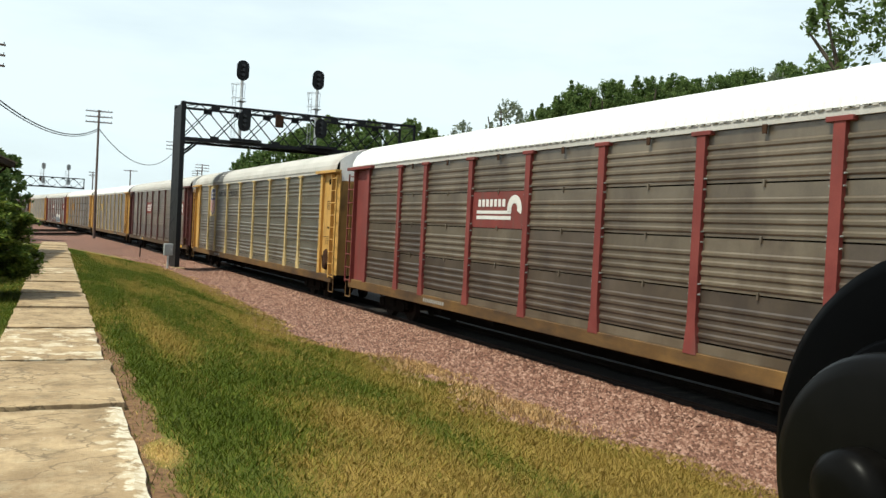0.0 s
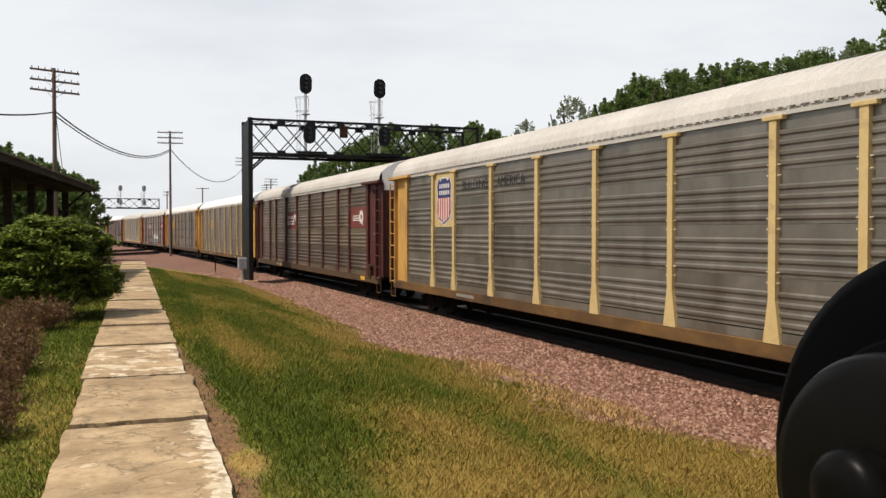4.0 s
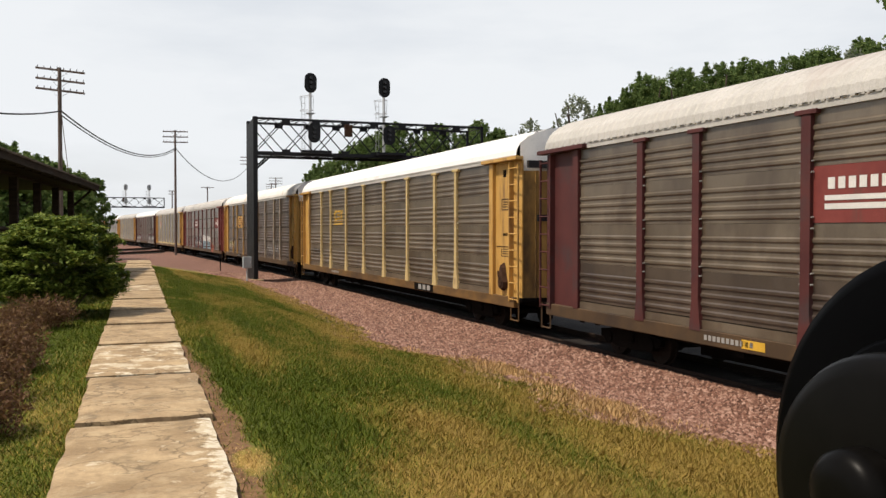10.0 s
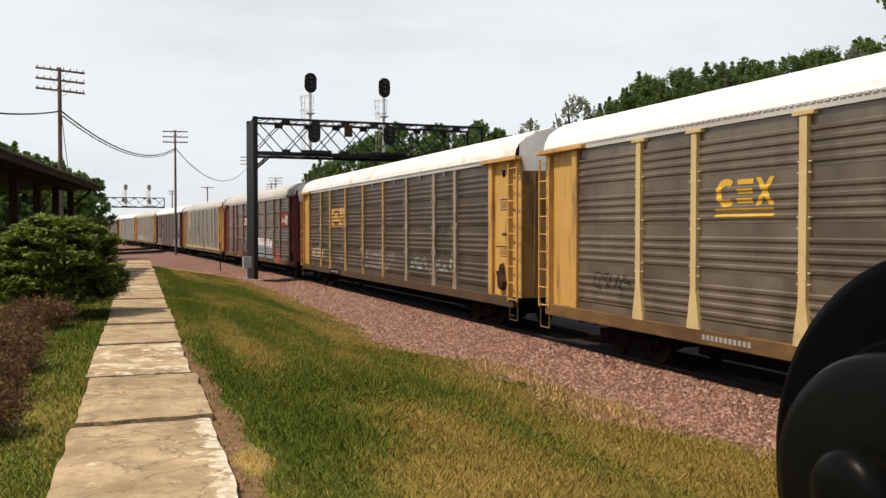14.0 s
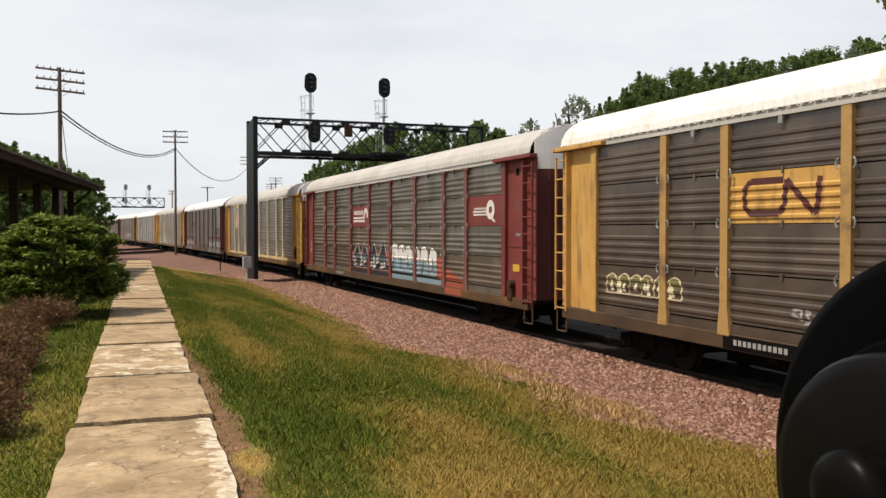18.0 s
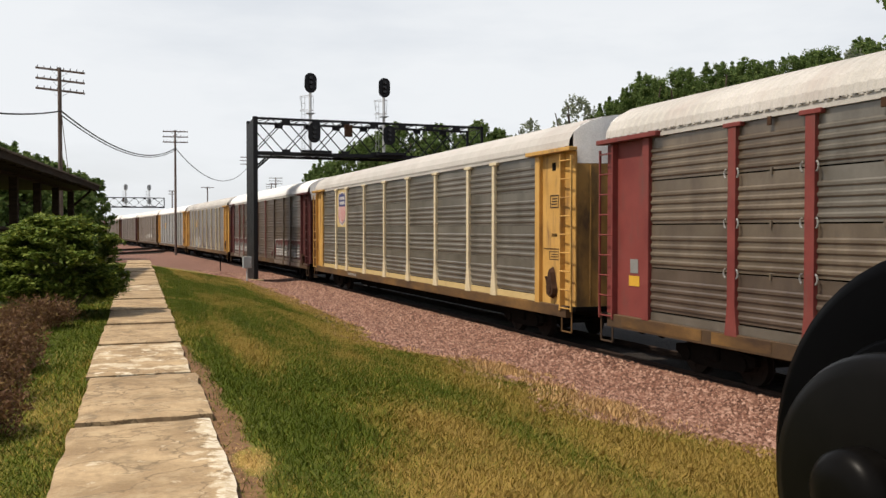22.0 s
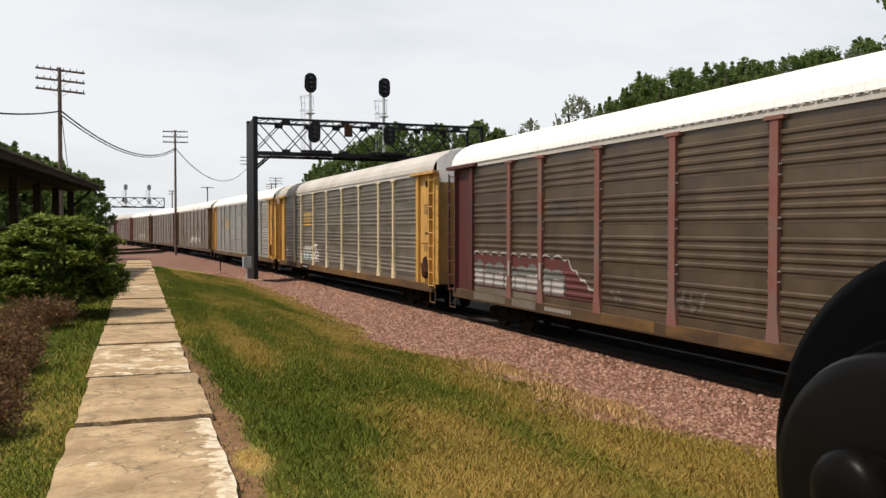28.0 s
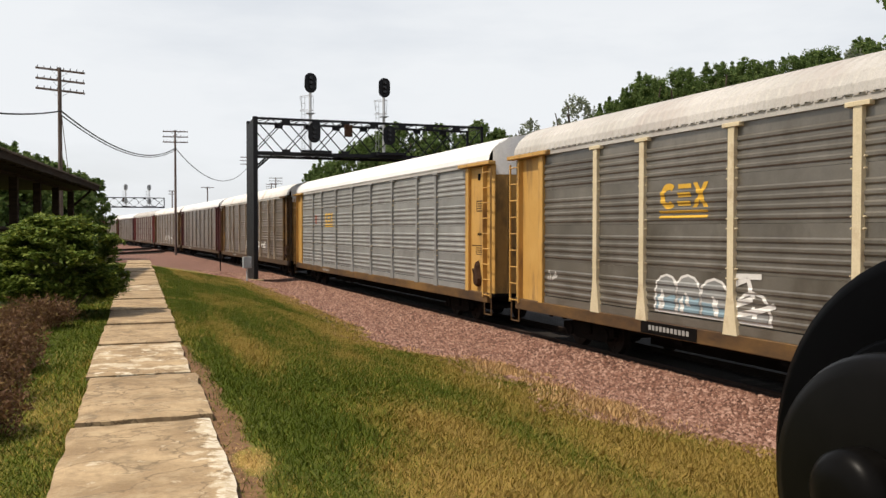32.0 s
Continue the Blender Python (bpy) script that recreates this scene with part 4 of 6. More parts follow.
    if not spec.get("distant"):
        def placard_frame():
            bm = bmesh.new()
            for r in ((-0.22, 0.22, 0.30, 0.33), (-0.22, 0.22, 0.0, 0.03), (-0.22, -0.19, 0.033, 0.297), (0.19, 0.22, 0.033, 0.297), (-0.15, 0.15, 0.08, 0.11), (-0.15, 0.12, 0.15, 0.18), (-0.15, 0.10, 0.22, 0.25)):
                box(bm, 0, 0.006, *r)
            return bm
        def small_placard():
            bm = bmesh.new()
            for r in ((-0.25, 0.25, 0.20, 0.218), (-0.25, 0.25, 0.0, 0.018), (-0.25, -0.232, 0.02, 0.198), (0.232, 0.25, 0.02, 0.198), (-0.18, 0.18, 0.07, 0.09), (-0.18, 0.15, 0.13, 0.15)):
                box(bm, 0, 0.006, *r)
            return bm
        cached("placard_frame", "placard", placard_frame, M["sill_dark" if spec["paint"] == "yellow" else "post_dull_red"], car, (FRONT + 0.102, -12.55, 3.47))
        if spec["paint"] == "yellow":
            cached("small_placard", "placard", small_placard, M["sill_dark"], car, (FRONT + 0.102, -12.55, 2.15))
    if spec.get("plate"):
        cached("plate", "number_plate", lambda: boxed(FRONT + 0.004, FRONT + 0.012, -0.95, 0.95, SILL + 0.02, SILL + 0.27), M["under"], car, (0, sum(spec.get("number", (5.5, 6.9))) / 2, 0))
    bars(car, M["number_white"], *spec.get("number", (5.5, 6.9)), SILL + 0.10, SILL + 0.20, 11, "number", x=FRONT + 0.002)["kind"] = "stuff"
    if "extras" in spec:
        spec["extras"](car)
    return car, car_wheels


def logo_horseshoe(car, yc, zc, q=False):
    """White track-and-ring emblem with bars standing for its lettering."""
    z0 = zc
    w = M["white"]
    if q:
        part("emblem", on_side(ring(yc - 0.36, z0 + 0.02, 0.11, 0.29, -60, 300), 0.008, False), w, car)
        for z in (z0 - 0.14, z0 - 0.05):
            part("emblem", on_side(rect(yc - 0.26, yc + 0.92, z, z + 0.05), 0.009, False), w, car)
        bars(car, w, yc - 0.08, yc + 0.86, z0 + 0.04, z0 + 0.10, 13, "emblem_lettering")
        part("emblem", on_side([(yc - 0.50, z0 - 0.19), (yc - 0.34, z0 - 0.16), (yc - 0.56, z0 - 0.34), (yc - 0.72, z0 - 0.34)], 0.010, False), w, car)
    else:
        part("emblem", on_side(ring(yc - 0.75, z0 + 0.02, 0.14, 0.34, -20, 200), 0.008, False), w, car)
        part("emblem", on_side(rect(yc - 0.6, yc + 1.15, z0 - 0.24, z0 - 0.15), 0.008, False), w, car)
        part("emblem", on_side(rect(yc - 0.6, yc + 1.15, z0 - 0.10, z0 - 0.02), 0.008, False), w, car)
        bars(car, w, yc - 0.3, yc + 1.15, z0 + 0.08, z0 + 0.26, 7, "emblem_lettering")


def logo_shield(car, yc, zc):
    """Blue, white and red striped shield."""
    half = [(0.0, 0.70), (0.20, 0.70), (0.33, 0.60), (0.48, 0.72), (0.62, 0.46), (0.57, 0.18), (0.64, -0.10), (0.63, -0.40), (0.48, -0.63), (0.22, -0.72), (0.0, -0.82)]
    out = [(yc + y, zc + z) for y, z in half] + [(yc - y, zc + z) for y, z in half[-2:0:-1]]
    part("shield_rim", on_side(grown(out, 0.045), 0.003, False), M["white"], car)
    part("shield", on_side(out, 0.006, False), M["navy"], car, "blue shield emblem")
    part("shield_field", on_side([(yc - 0.59, zc + 0.06), (yc - 0.58, zc - 0.38), (yc - 0.44, zc - 0.58), (yc - 0.2, zc - 0.67), (yc, zc - 0.76), (yc + 0.2, zc - 0.67), (yc + 0.44, zc - 0.58), (yc + 0.58, zc - 0.38), (yc + 0.59, zc + 0.06)], 0.010, False), M["white"], car)
    for k in range(6):
        y = yc - 0.50 + k * 0.2
        low = zc - 0.73 + 0.25 * (abs(y - yc) / 0.55) ** 1.5
        part("shield_stripe", on_side(rect(y - 0.05, y + 0.05, low, zc + 0.06), 0.014, False), M["shield_red"], car)
    for z in (zc + 0.38, zc + 0.16):
        bars(car, M["white"], yc - 0.46, yc + 0.46, z, z + 0.14, 6, "shield_lettering", lift=0.012)


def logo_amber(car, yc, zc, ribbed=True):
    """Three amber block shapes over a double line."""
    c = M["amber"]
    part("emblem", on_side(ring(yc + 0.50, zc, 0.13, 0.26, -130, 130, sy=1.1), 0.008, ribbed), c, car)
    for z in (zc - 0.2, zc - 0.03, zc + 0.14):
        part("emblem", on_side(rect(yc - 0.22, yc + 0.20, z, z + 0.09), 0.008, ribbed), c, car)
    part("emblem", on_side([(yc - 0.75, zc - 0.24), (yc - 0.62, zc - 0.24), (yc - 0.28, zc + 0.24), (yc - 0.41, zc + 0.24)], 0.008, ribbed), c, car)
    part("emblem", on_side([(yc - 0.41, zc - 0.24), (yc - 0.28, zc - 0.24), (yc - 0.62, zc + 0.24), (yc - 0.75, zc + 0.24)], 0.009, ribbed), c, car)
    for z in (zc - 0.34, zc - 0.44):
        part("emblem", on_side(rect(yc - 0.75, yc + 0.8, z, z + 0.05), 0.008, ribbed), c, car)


def travelled(t):
    """Metres run since the start: the train gathers speed slowly."""
    lag = np.interp(t, (0, 3, 6, 8, 10, 13, 15, 17, 19, 22, 25, 28, 32), (0.68, 0.66, 0.52, 0.62, 0.46, 0.29, 0.33, 0.35, 0.22, 0.13, 0.10, 0.19, 0.19))
    return 6.278 * t + 0.5 * 0.0673 * t * t - float(lag)


def speed_rows(offset):
    """Where a car stands along the line, second by second."""
    rows = []
    for i in range(33):
        t = float(i)
        y = offset - travelled(t)
        rows.append((t, y))
    return rows


def car_pose(y):
    turn = math.degrees(math.atan(2 * BEND * y))
    return pose(track_x(y) + BEND * 60, y, RAIL_Z, 0, 0, turn)


def horseshoes(row=2, near=True):
    def add(car):
        logo_horseshoe(car, 2.80, KICK + (row + 0.5) * ROW_H)
        if near:
            logo_horseshoe(car, -10.45, KICK + (row + 0.5) * ROW_H, q=True)
    return add


RED_LOGOS = {(5, 2): "red", (0, 2): "red"}
MAROON_LOGOS = {(5, 2): "maroon", (0, 2): "maroon"}
SHIELD_LOGOS = {(7, 2): "cream", (7, 3): "cream"}


def shield_extras(car):
    logo_shield(car, 8.10, KICK + 3.0 * ROW_H)


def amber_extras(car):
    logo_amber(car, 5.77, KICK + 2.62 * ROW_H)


def words(parent, text, y_left, z, h, material, x=None, lift=0.0):
    """Lettering on the side towards the camera; y_left is where it begins."""
    cu = bpy.data.curves.new("lettering", "FONT")
    cu.body, cu.size, cu.extrude = text, h / 0.70, 0.002
    tmp = bpy.data.objects.new("lettering", cu)
    scene.collection.objects.link(tmp)
    me = bpy.data.meshes.new_from_object(tmp.evaluated_get(bpy.context.evaluated_depsgraph_get()))
    bpy.data.objects.remove(tmp)
    me.transform(Matrix(((0, 0, -1, 0), (-1, 0, 0, 0), (0, 1, 0, 0), (0, 0, 0, 1))))
    me.materials.clear()
    me.materials.append(material)
    return reuse("lettering", me, parent, (SKIN - 0.036 - lift if x is None else x, y_left, z))


def blob(rng, cy, cz, w, h, n=11, rough=0.22):
    pts = []
    for i in range(n):
        a = 6.2832 * i / n
        c, s = math.cos(a), math.sin(a)
        k = 1.0 / max(abs(c), abs(s)) ** 0.75
        r = k * (1 - rough * rng.random())
        pts.append((cy + 0.5 * w * r * c, cz + 0.5 * h * r * s))
    return pts


def grown(pts, m):
    cy, cz = sum(p[0] for p in pts) / len(pts), sum(p[1] for p in pts) / len(pts)
    out = []
    for y, z in pts:
        d = math.hypot(y - cy, z - cz) or 1
        out.append((y + (y - cy) / d * m, z + (z - cz) / d * m))
    return out


def spikes(car, y0, y1, z0, z1, seed):
    """A dark jagged piece with pale arrow tips."""
    rng = random.Random(seed)
    g = thing_part("graffiti", car)
    n = 4
    w = (y1 - y0) / n
    part("graffiti_fill", on_side([(y0 - 0.2, z0), (y1 + 0.2, z0), (y1 + 0.3, z0 + 0.5 * (z1 - z0)), (y0 - 0.3, z0 + 0.55 * (z1 - z0))], 0.004), M["orange"], g)
    for i in range(n):
        c = y0 + (i + 0.5) * w
        tip = z1 - rng.uniform(0, 0.25) * (z1 - z0)
        tri = [(c - 0.75 * w, z0 + 0.05), (c + 0.75 * w, z0 + 0.05), (c + 0.3 * w, z0 + 0.5 * (z1 - z0)), (c + rng.uniform(-0.2, 0.2) * w, tip), (c - 0.4 * w, z0 + 0.45 * (z1 - z0))]
        part("graffiti_outline", on_side(grown(tri, 0.05), 0.008), M["white"], g)
        part("graffiti_fill", on_side(tri, 0.011), M["black"], g)
        band = [(c - 0.5 * w, z0 + 0.3 * (z1 - z0)), (c + 0.45 * w, z0 + 0.3 * (z1 - z0)), (c + 0.35 * w, z0 + 0.46 * (z1 - z0)), (c - 0.45 * w, z0 + 0.46 * (z1 - z0))]
        part("graffiti_shade", on_side(band, 0.014), M["teal"], g)
        for k in range(3):
            yy, zz = c + rng.uniform(-0.5, 0.4) * w, z0 + rng.uniform(0.08, 0.3) * (z1 - z0)
            part("graffiti_stroke", on_side([(yy, zz), (yy + 0.42, zz - 0.12), (yy + 0.30, zz + 0.22)], 0.016), M["roof_grey"], g)


def ribbon(line, t):
    """A band of thickness t along a line of (along, height) points, as four-cornered pieces."""
    out = []
    for (y0, z0), (y1, z1) in zip(line, line[1:]):
        d = math.hypot(y1 - y0, z1 - z0) or 1
        ny, nz = -(z1 - z0) / d * t / 2, (y1 - y0) / d * t / 2
        out.append([(y0 - ny, z0 - nz), (y1 - ny, z1 - nz), (y1 + ny, z1 + nz), (y0 + ny, z0 + nz)])
    return out


def scrawl(car, lines, t, material, lift=0.010, name="graffiti"):
    bm = bmesh.new()
    for line in lines:
        for q in ribbon(line, t):
            b = on_side(q, lift)
            me = bpy.data.meshes.new("tmp")
            b.to_mesh(me)
            b.free()
            bm.from_mesh(me)
            bpy.data.meshes.remove(me)
    strokes = part(name, bm, material, car)
    strokes["kind"] = "stuff"
    return strokes


def tags(car, y0, y1, z0, z1, n, seed, material, t=0.045):
    """A thin illegible scrawl."""
    rng = random.Random(seed)
    lines = []
    w = (y1 - y0) / n
    for i in range(n):
        c = y0 + (i + 0.5) * w
        lines.append([(c + rng.uniform(-0.55, 0.55) * w, rng.uniform(z0, z1)) for _ in range(6)])
    return scrawl(car, lines, t, material)


def extras_building(car):
    shield_extras(car)
    z = KICK + 3.26 * ROW_H
    words(car, "BUILDING", 6.50, z, 0.30, M["black"])
    words(car, "AMERICA", 3.95, z, 0.30, M["black"])


def extras_amber_tan(car):
    amber_extras(car)
    tags(car, 9.4, 11.0, 1.5, 1.95, 4, 5, M["black"], 0.03)
    part("sill_panel", boxed(FRONT + 0.004, FRONT + 0.009, -7.05, -5.15, SILL + 0.02, SILL + 0.27), M["under"], car)
    bars(car, M["number_white"], -6.75, -5.45, SILL + 0.06, SILL + 0.23, 3, "sill_emblem", x=FRONT + 0.001)["kind"] = "stuff"
    part("door_stripe", boxed(-1.24, -0.35, -BODY - 0.03, -BODY + 0.09, 4.62, 4.82), M["black"], car)
    part("door_stripe", boxed(-0.95, 0.6, -BODY - 0.03, -BODY + 0.05, 3.15, 3.33), M["black"], car)


def arch(cy, w, z0, z1, lean=0.0):
    """An upright block with a rounded head."""
    r = 0.5 * w
    top = [(cy + r * math.cos(a), z1 - 0.8 * r + 0.8 * r * math.sin(a)) for a in (0, 0.5, 1.0, 1.57, 2.14, 2.64, 3.1416)]
    return [(y + lean * (z - z0), z) for y, z in [(cy - r, z0), (cy + r, z0)] + top]


def low_paint(car, y0, y1, material, sill=False):
    """Spray paint carried on over the kick plate, and over the sill below it."""
    part("graffiti", boxed(SKIN - 0.036, SKIN - 0.031, y0, y1, DECK + 0.006, KICK - 0.022), M[material], car)
    if sill:
        part("graffiti", boxed(FRONT + 0.004, FRONT + 0.009, y0, y1, SILL + 0.06, DECK - 0.02), M[material], car)


def block_letters(car, y0, y1, z0, z1, n, seed, fill, low, outline, rim=0.05, cut=0.42, slit=True):
    """Fat rounded letters that cannot be read: dark rim, pale head, another colour from the waist down, dark slits."""
    rng = random.Random(seed)
    g = thing_part("graffiti", car)
    w = (y1 - y0) / n
    for i in range(n):
        cy, h = y0 + (i + 0.5) * w, (z1 - z0) * rng.uniform(0.86, 1.0)
        lean = rng.uniform(-0.10, 0.10)
        wide = w * rng.uniform(0.86, 1.0)
        zb = z0 + rim
        part("graffiti_outline", on_side(arch(cy, wide + 2 * rim, z0, z0 + h + rim, lean), 0.004), M[outline], g)
        part("graffiti_fill", on_side(arch(cy, wide - 0.02, zb, z0 + h, lean), 0.008), M[fill], g)
        zc = z0 + (cut + rng.uniform(-0.06, 0.06)) * h
        r = 0.5 * wide - 0.03
        wave = [(cy + r * (1 - u / 2.0), zc + rng.uniform(-0.05, 0.05)) for u in range(5)]
        part("graffiti_shade", on_side([(cy - r, zb), (cy + r, zb)] + [(y + lean * (z - z0), z) for y, z in wave], 0.011), M[low], g)
        if slit:
            sy, a, b = cy + rng.uniform(-0.12, 0.12) * w, z0 + rng.uniform(0.12, 0.25) * h, z0 + rng.uniform(0.55, 0.72) * h
            part("graffiti_stroke", on_side([(sy - 0.05, a), (sy + 0.08, a), (sy + 0.07 + lean * 0.5, b), (sy + lean * 0.5, b)], 0.014), M[outline], g)
            if rng.random() < 0.6:
                qy = cy + rng.uniform(-0.3, 0.3) * w
                part("graffiti_stroke", on_side([(qy - 0.03, zb), (qy + 0.09, zb), (qy + 0.12, zb + 0.22), (qy + 0.02, zb + 0.34)], 0.014), M[outline], g)
    return g


def extras_wordmark(car):
    zc = KICK + 2.5 * ROW_H
    dark = M["maroon"]
    scrawl(car, [[(5.72, zc + 0.28), (6.52, zc + 0.28), (6.66, zc + 0.16), (6.66, zc - 0.16), (6.52, zc - 0.28), (5.80, zc - 0.28), (5.68, zc - 0.16), (5.64, zc + 0.28), (5.02, zc - 0.28), (4.94, zc - 0.24), (4.90, zc + 0.30)]], 0.11, dark, 0.009, "emblem")
    block_letters(car, 8.5, 11.3, 1.50, 1.98, 6, 11, "olive", "skin_brown", "cream_pale", 0.03, 0.5)
    tags(car, -2.7, 2.3, 1.60, 2.12, 10, 12, M["number_white"], 0.05)
    tags(car, -2.4, 1.9, 1.28, 1.62, 9, 15, M["number_white"], 0.04)
    tags(car, 5.0, 5.5, 1.35, 1.65, 2, 13, M["number_white"], 0.05)
    tags(car, -8.8, -4.6, 1.4, 2.0, 9, 14, M["number_white"], 0.06)


def extras_pieces(car):
    horseshoes()(car)
    spikes(car, -0.9, 4.1, 1.23, 2.6, 4)
    part("graffiti", on_side([(-8.9, 1.24), (-6.3, 1.24), (-6.3, 2.0), (-7.0, 1.95), (-7.3, 1.6), (-8.2, 1.42)], 0.004), M["orange"], car)
    part("graffiti", on_side([(-1.5, 1.24), (-0.6, 1.24), (-0.4, 2.0), (-1.3, 2.05)], 0.003), M["orange"], car)
    block_letters(car, -6.45, -1.4, 1.24, 2.42, 6, 3, "white", "sky_blue", "black", 0.045, 0.45)
    low_paint(car, -7.05, -4.42, "sky_blue")
    low_paint(car, -4.18, -1.62, "sky_blue")
    low_paint(car, -9.0, -7.3, "orange", True)
    low_paint(car, -1.3, 1.25, "black")
    low_paint(car, 1.6, 4.1, "black")
    part("sticker", boxed(FRONT + 0.10, FRONT + 0.108, 12.2, 12.5, 1.98, 2.28), M["galv_light"], car, "pale grey sticker")
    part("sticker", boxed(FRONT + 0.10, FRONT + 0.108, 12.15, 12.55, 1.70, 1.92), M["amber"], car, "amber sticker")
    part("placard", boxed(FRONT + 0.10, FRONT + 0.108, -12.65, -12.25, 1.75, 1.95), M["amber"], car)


def extras_brown(car):
    """Two long pieces: a scalloped pale crest that steps down at its inner end, with streaky block shapes below."""
    for flip, zt, sd in ((1, 2.16, 21), (-1, 2.24, 22)):
        far, near = (11.7, 4.3) if flip > 0 else (-11.4, -3.2)
        line = []
        for i in range(93):
            y = far + (near - far) * i / 92
            u = abs(y - near)
            z = min(zt, KICK + 0.08 + (zt - KICK) * (math.floor(u / 0.42) * 0.42 + min(0.42, 2.2 * (u % 0.42))) / 1.9)
            line.append((y, z + (0.10 * abs(math.sin(math.pi * (y - far) / 0.64)) if z > zt - 0.1 else 0.0)))
        g = thing_part("graffiti", car)
        for a, b in zip(line, line[1:]):
            part("graffiti_fill", on_side([(a[0], KICK), (b[0], KICK), b, a], 0.004), M["end_red"], g)
        scrawl(car, [line], 0.05, M["number_white"], 0.012)
        lo, hi = min(far, near + flip * 1.5), max(far, near + flip * 1.5)
        block_letters(car, lo + 0.1, hi - 0.1, KICK + 0.01, zt - 0.14, 8, sd, "grey_spray", "number_white", "galv_light", 0.03, 0.60, False)
        for y in POSTS[1:-1]:
            if lo - 0.5 < y < hi + 0.5:
                part("graffiti", boxed(FRONT - 0.004, FRONT - 0.001, y - 0.06, y + 0.03, 1.62, 2.05), M["number_white"], car)
        for a, b in zip(POSTS, POSTS[1:]):
            if lo < (a + b) / 2 < hi:
                low_paint(car, a + 0.22, b - 0.22, "galv", True)
    tags(car, 0.2, 1.9, 1.26, 1.75, 4, 33, M["galv"], 0.05)
    tags(car, 3.2, 3.8, 1.3, 1.6, 2, 34, M["galv"], 0.04)
    part("dark_patch", on_side(blob(random.Random(2), 6.0, 3.45, 1.9, 0.42), 0.004), M["galv_patch"], car)


def extras_letters(car):
    amber_extras(car)
    block_letters(car, 4.4, 6.75, 1.24, 2.02, 3, 17, "galv_light", "sky_blue", "white", 0.05, 0.4)
    block_letters(car, 3.3, 4.2, 1.24, 1.85, 1, 18, "galv", "galv_light", "white", 0.06, 0.5)
    scrawl(car, [[(4.35, 1.9), (3.9, 2.05), (3.75, 1.7), (4.25, 1.55)], [(4.4, 1.35), (3.6, 1.5), (3.2, 1.62)], [(4.3, 2.08), (3.55, 2.1)]], 0.10, M["white"], 0.016)
    low_paint(car, 4.5, 6.9, "galv")
    tags(car, 11.0, 11.5, 1.6, 1.9, 2, 9, M["white"], 0.03)


def extras_silver(car):
    part("emblem", on_side(rect(8.35, 8.65, KICK + 2.2 * ROW_H, KICK + 2.7 * ROW_H), 0.006), M["orange"], car)
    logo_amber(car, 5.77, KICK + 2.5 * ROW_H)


M["galv_patch"] = mat("dark_patch_steel", (0.05, 0.04, 0.032), (0.075, 0.06, 0.05), 1.2, 0.7, 0, 0.05)
SPECS = [
    dict(label="oxide red and grey ribbed autorack with white roof", paint="red", stained=lambda i, r: "galv_dark" if r == 0 or (r == 1 and i % 3 == 1) else "galv_brown", skin="galv_brown", roof="roof_white", style="clipped", clips=False, logo_panels=RED_LOGOS, extras=horseshoes()),
    dict(label="yellow autorack with clean galvanised panels and shield", paint="yellow", post="cream", skin="galv", roof="roof_grey", logo_panels=SHIELD_LOGOS, extras=extras_building),
    dict(label="dark maroon autorack with brown stained panels", paint="maroon", seams=False, sill="sill_dark", sill_marks=(-11.2, 5.5), stained=lambda i, r: "galv_dark" if r == 0 else "galv_brown", skin="galv_brown", roof="roof_grey", style="clipped", clips=False, logo_panels=RED_LOGOS, extras=horseshoes()),
    dict(label="yellow autorack with tan stained panels and white roof", paint="yellow", post="cream", skin="galv_brown", roof="roof_white", ribbed=False, extras=extras_amber_tan),
    dict(label="yellow autorack with dark brown panels and rusty roof", plate=True, sill="sill_dark", paint="yellow", post="post_yellow", post_mid="post_worn", skin="galv_dark", roof="roof_rust", style="clipped", caps=False, logo_panels={(6, 2): "yellow"}, ribbed_logo=True, extras=extras_wordmark),
    dict(label="red autorack with grey panels covered in graffiti", sill="sill_dark", sill_patches=((-12.9, -10.3), (-10.0, -8.7), (8.0, 9.6), (9.9, 12.7)), stained=lambda i, r: ("galv_dark" if r < 1 else "galv_brown") if r < 2 and i > 4 else "galv_brown" if r == 0 or i > 6 else "galv", paint="red", post_mid="post_dull_red", skin="galv", roof="roof_grey", style="clipped", logo_panels=RED_LOGOS, extras=extras_pieces),
    dict(label="yellow autorack with grey ribbed panels and flared posts", paint="yellow", post="cream_pale", kick="cream", skin="galv", roof="roof_grey", ribbed=False, logo_panels=SHIELD_LOGOS, extras=shield_extras),
    dict(label="rusty brown autorack with graffiti and white roof", paint="maroon", seams=False, sill_patches=((-2.6, -0.4), (0.0, 1.6), (2.0, 4.1)), post="post_dull_red", post_mid="skin_brown", skin="skin_brown", roof="roof_white", style="clipped", sill="sill_dark", clips=False, logo_panels={(0, 2): "galv", (0, 3): "galv"}, ribbed_logo=True, extras=extras_brown),
    dict(label="yellow autorack with grey panels and white graffiti", plate=True, paint="yellow", post="cream_pale", skin="galv", roof="roof_grey", extras=extras_letters),
    dict(label="yellow autorack with pale silver panels and white roof", paint="yellow", post="galv_light", skin="galv_light", roof="roof_white", ribbed=False, extras=extras_silver),
]
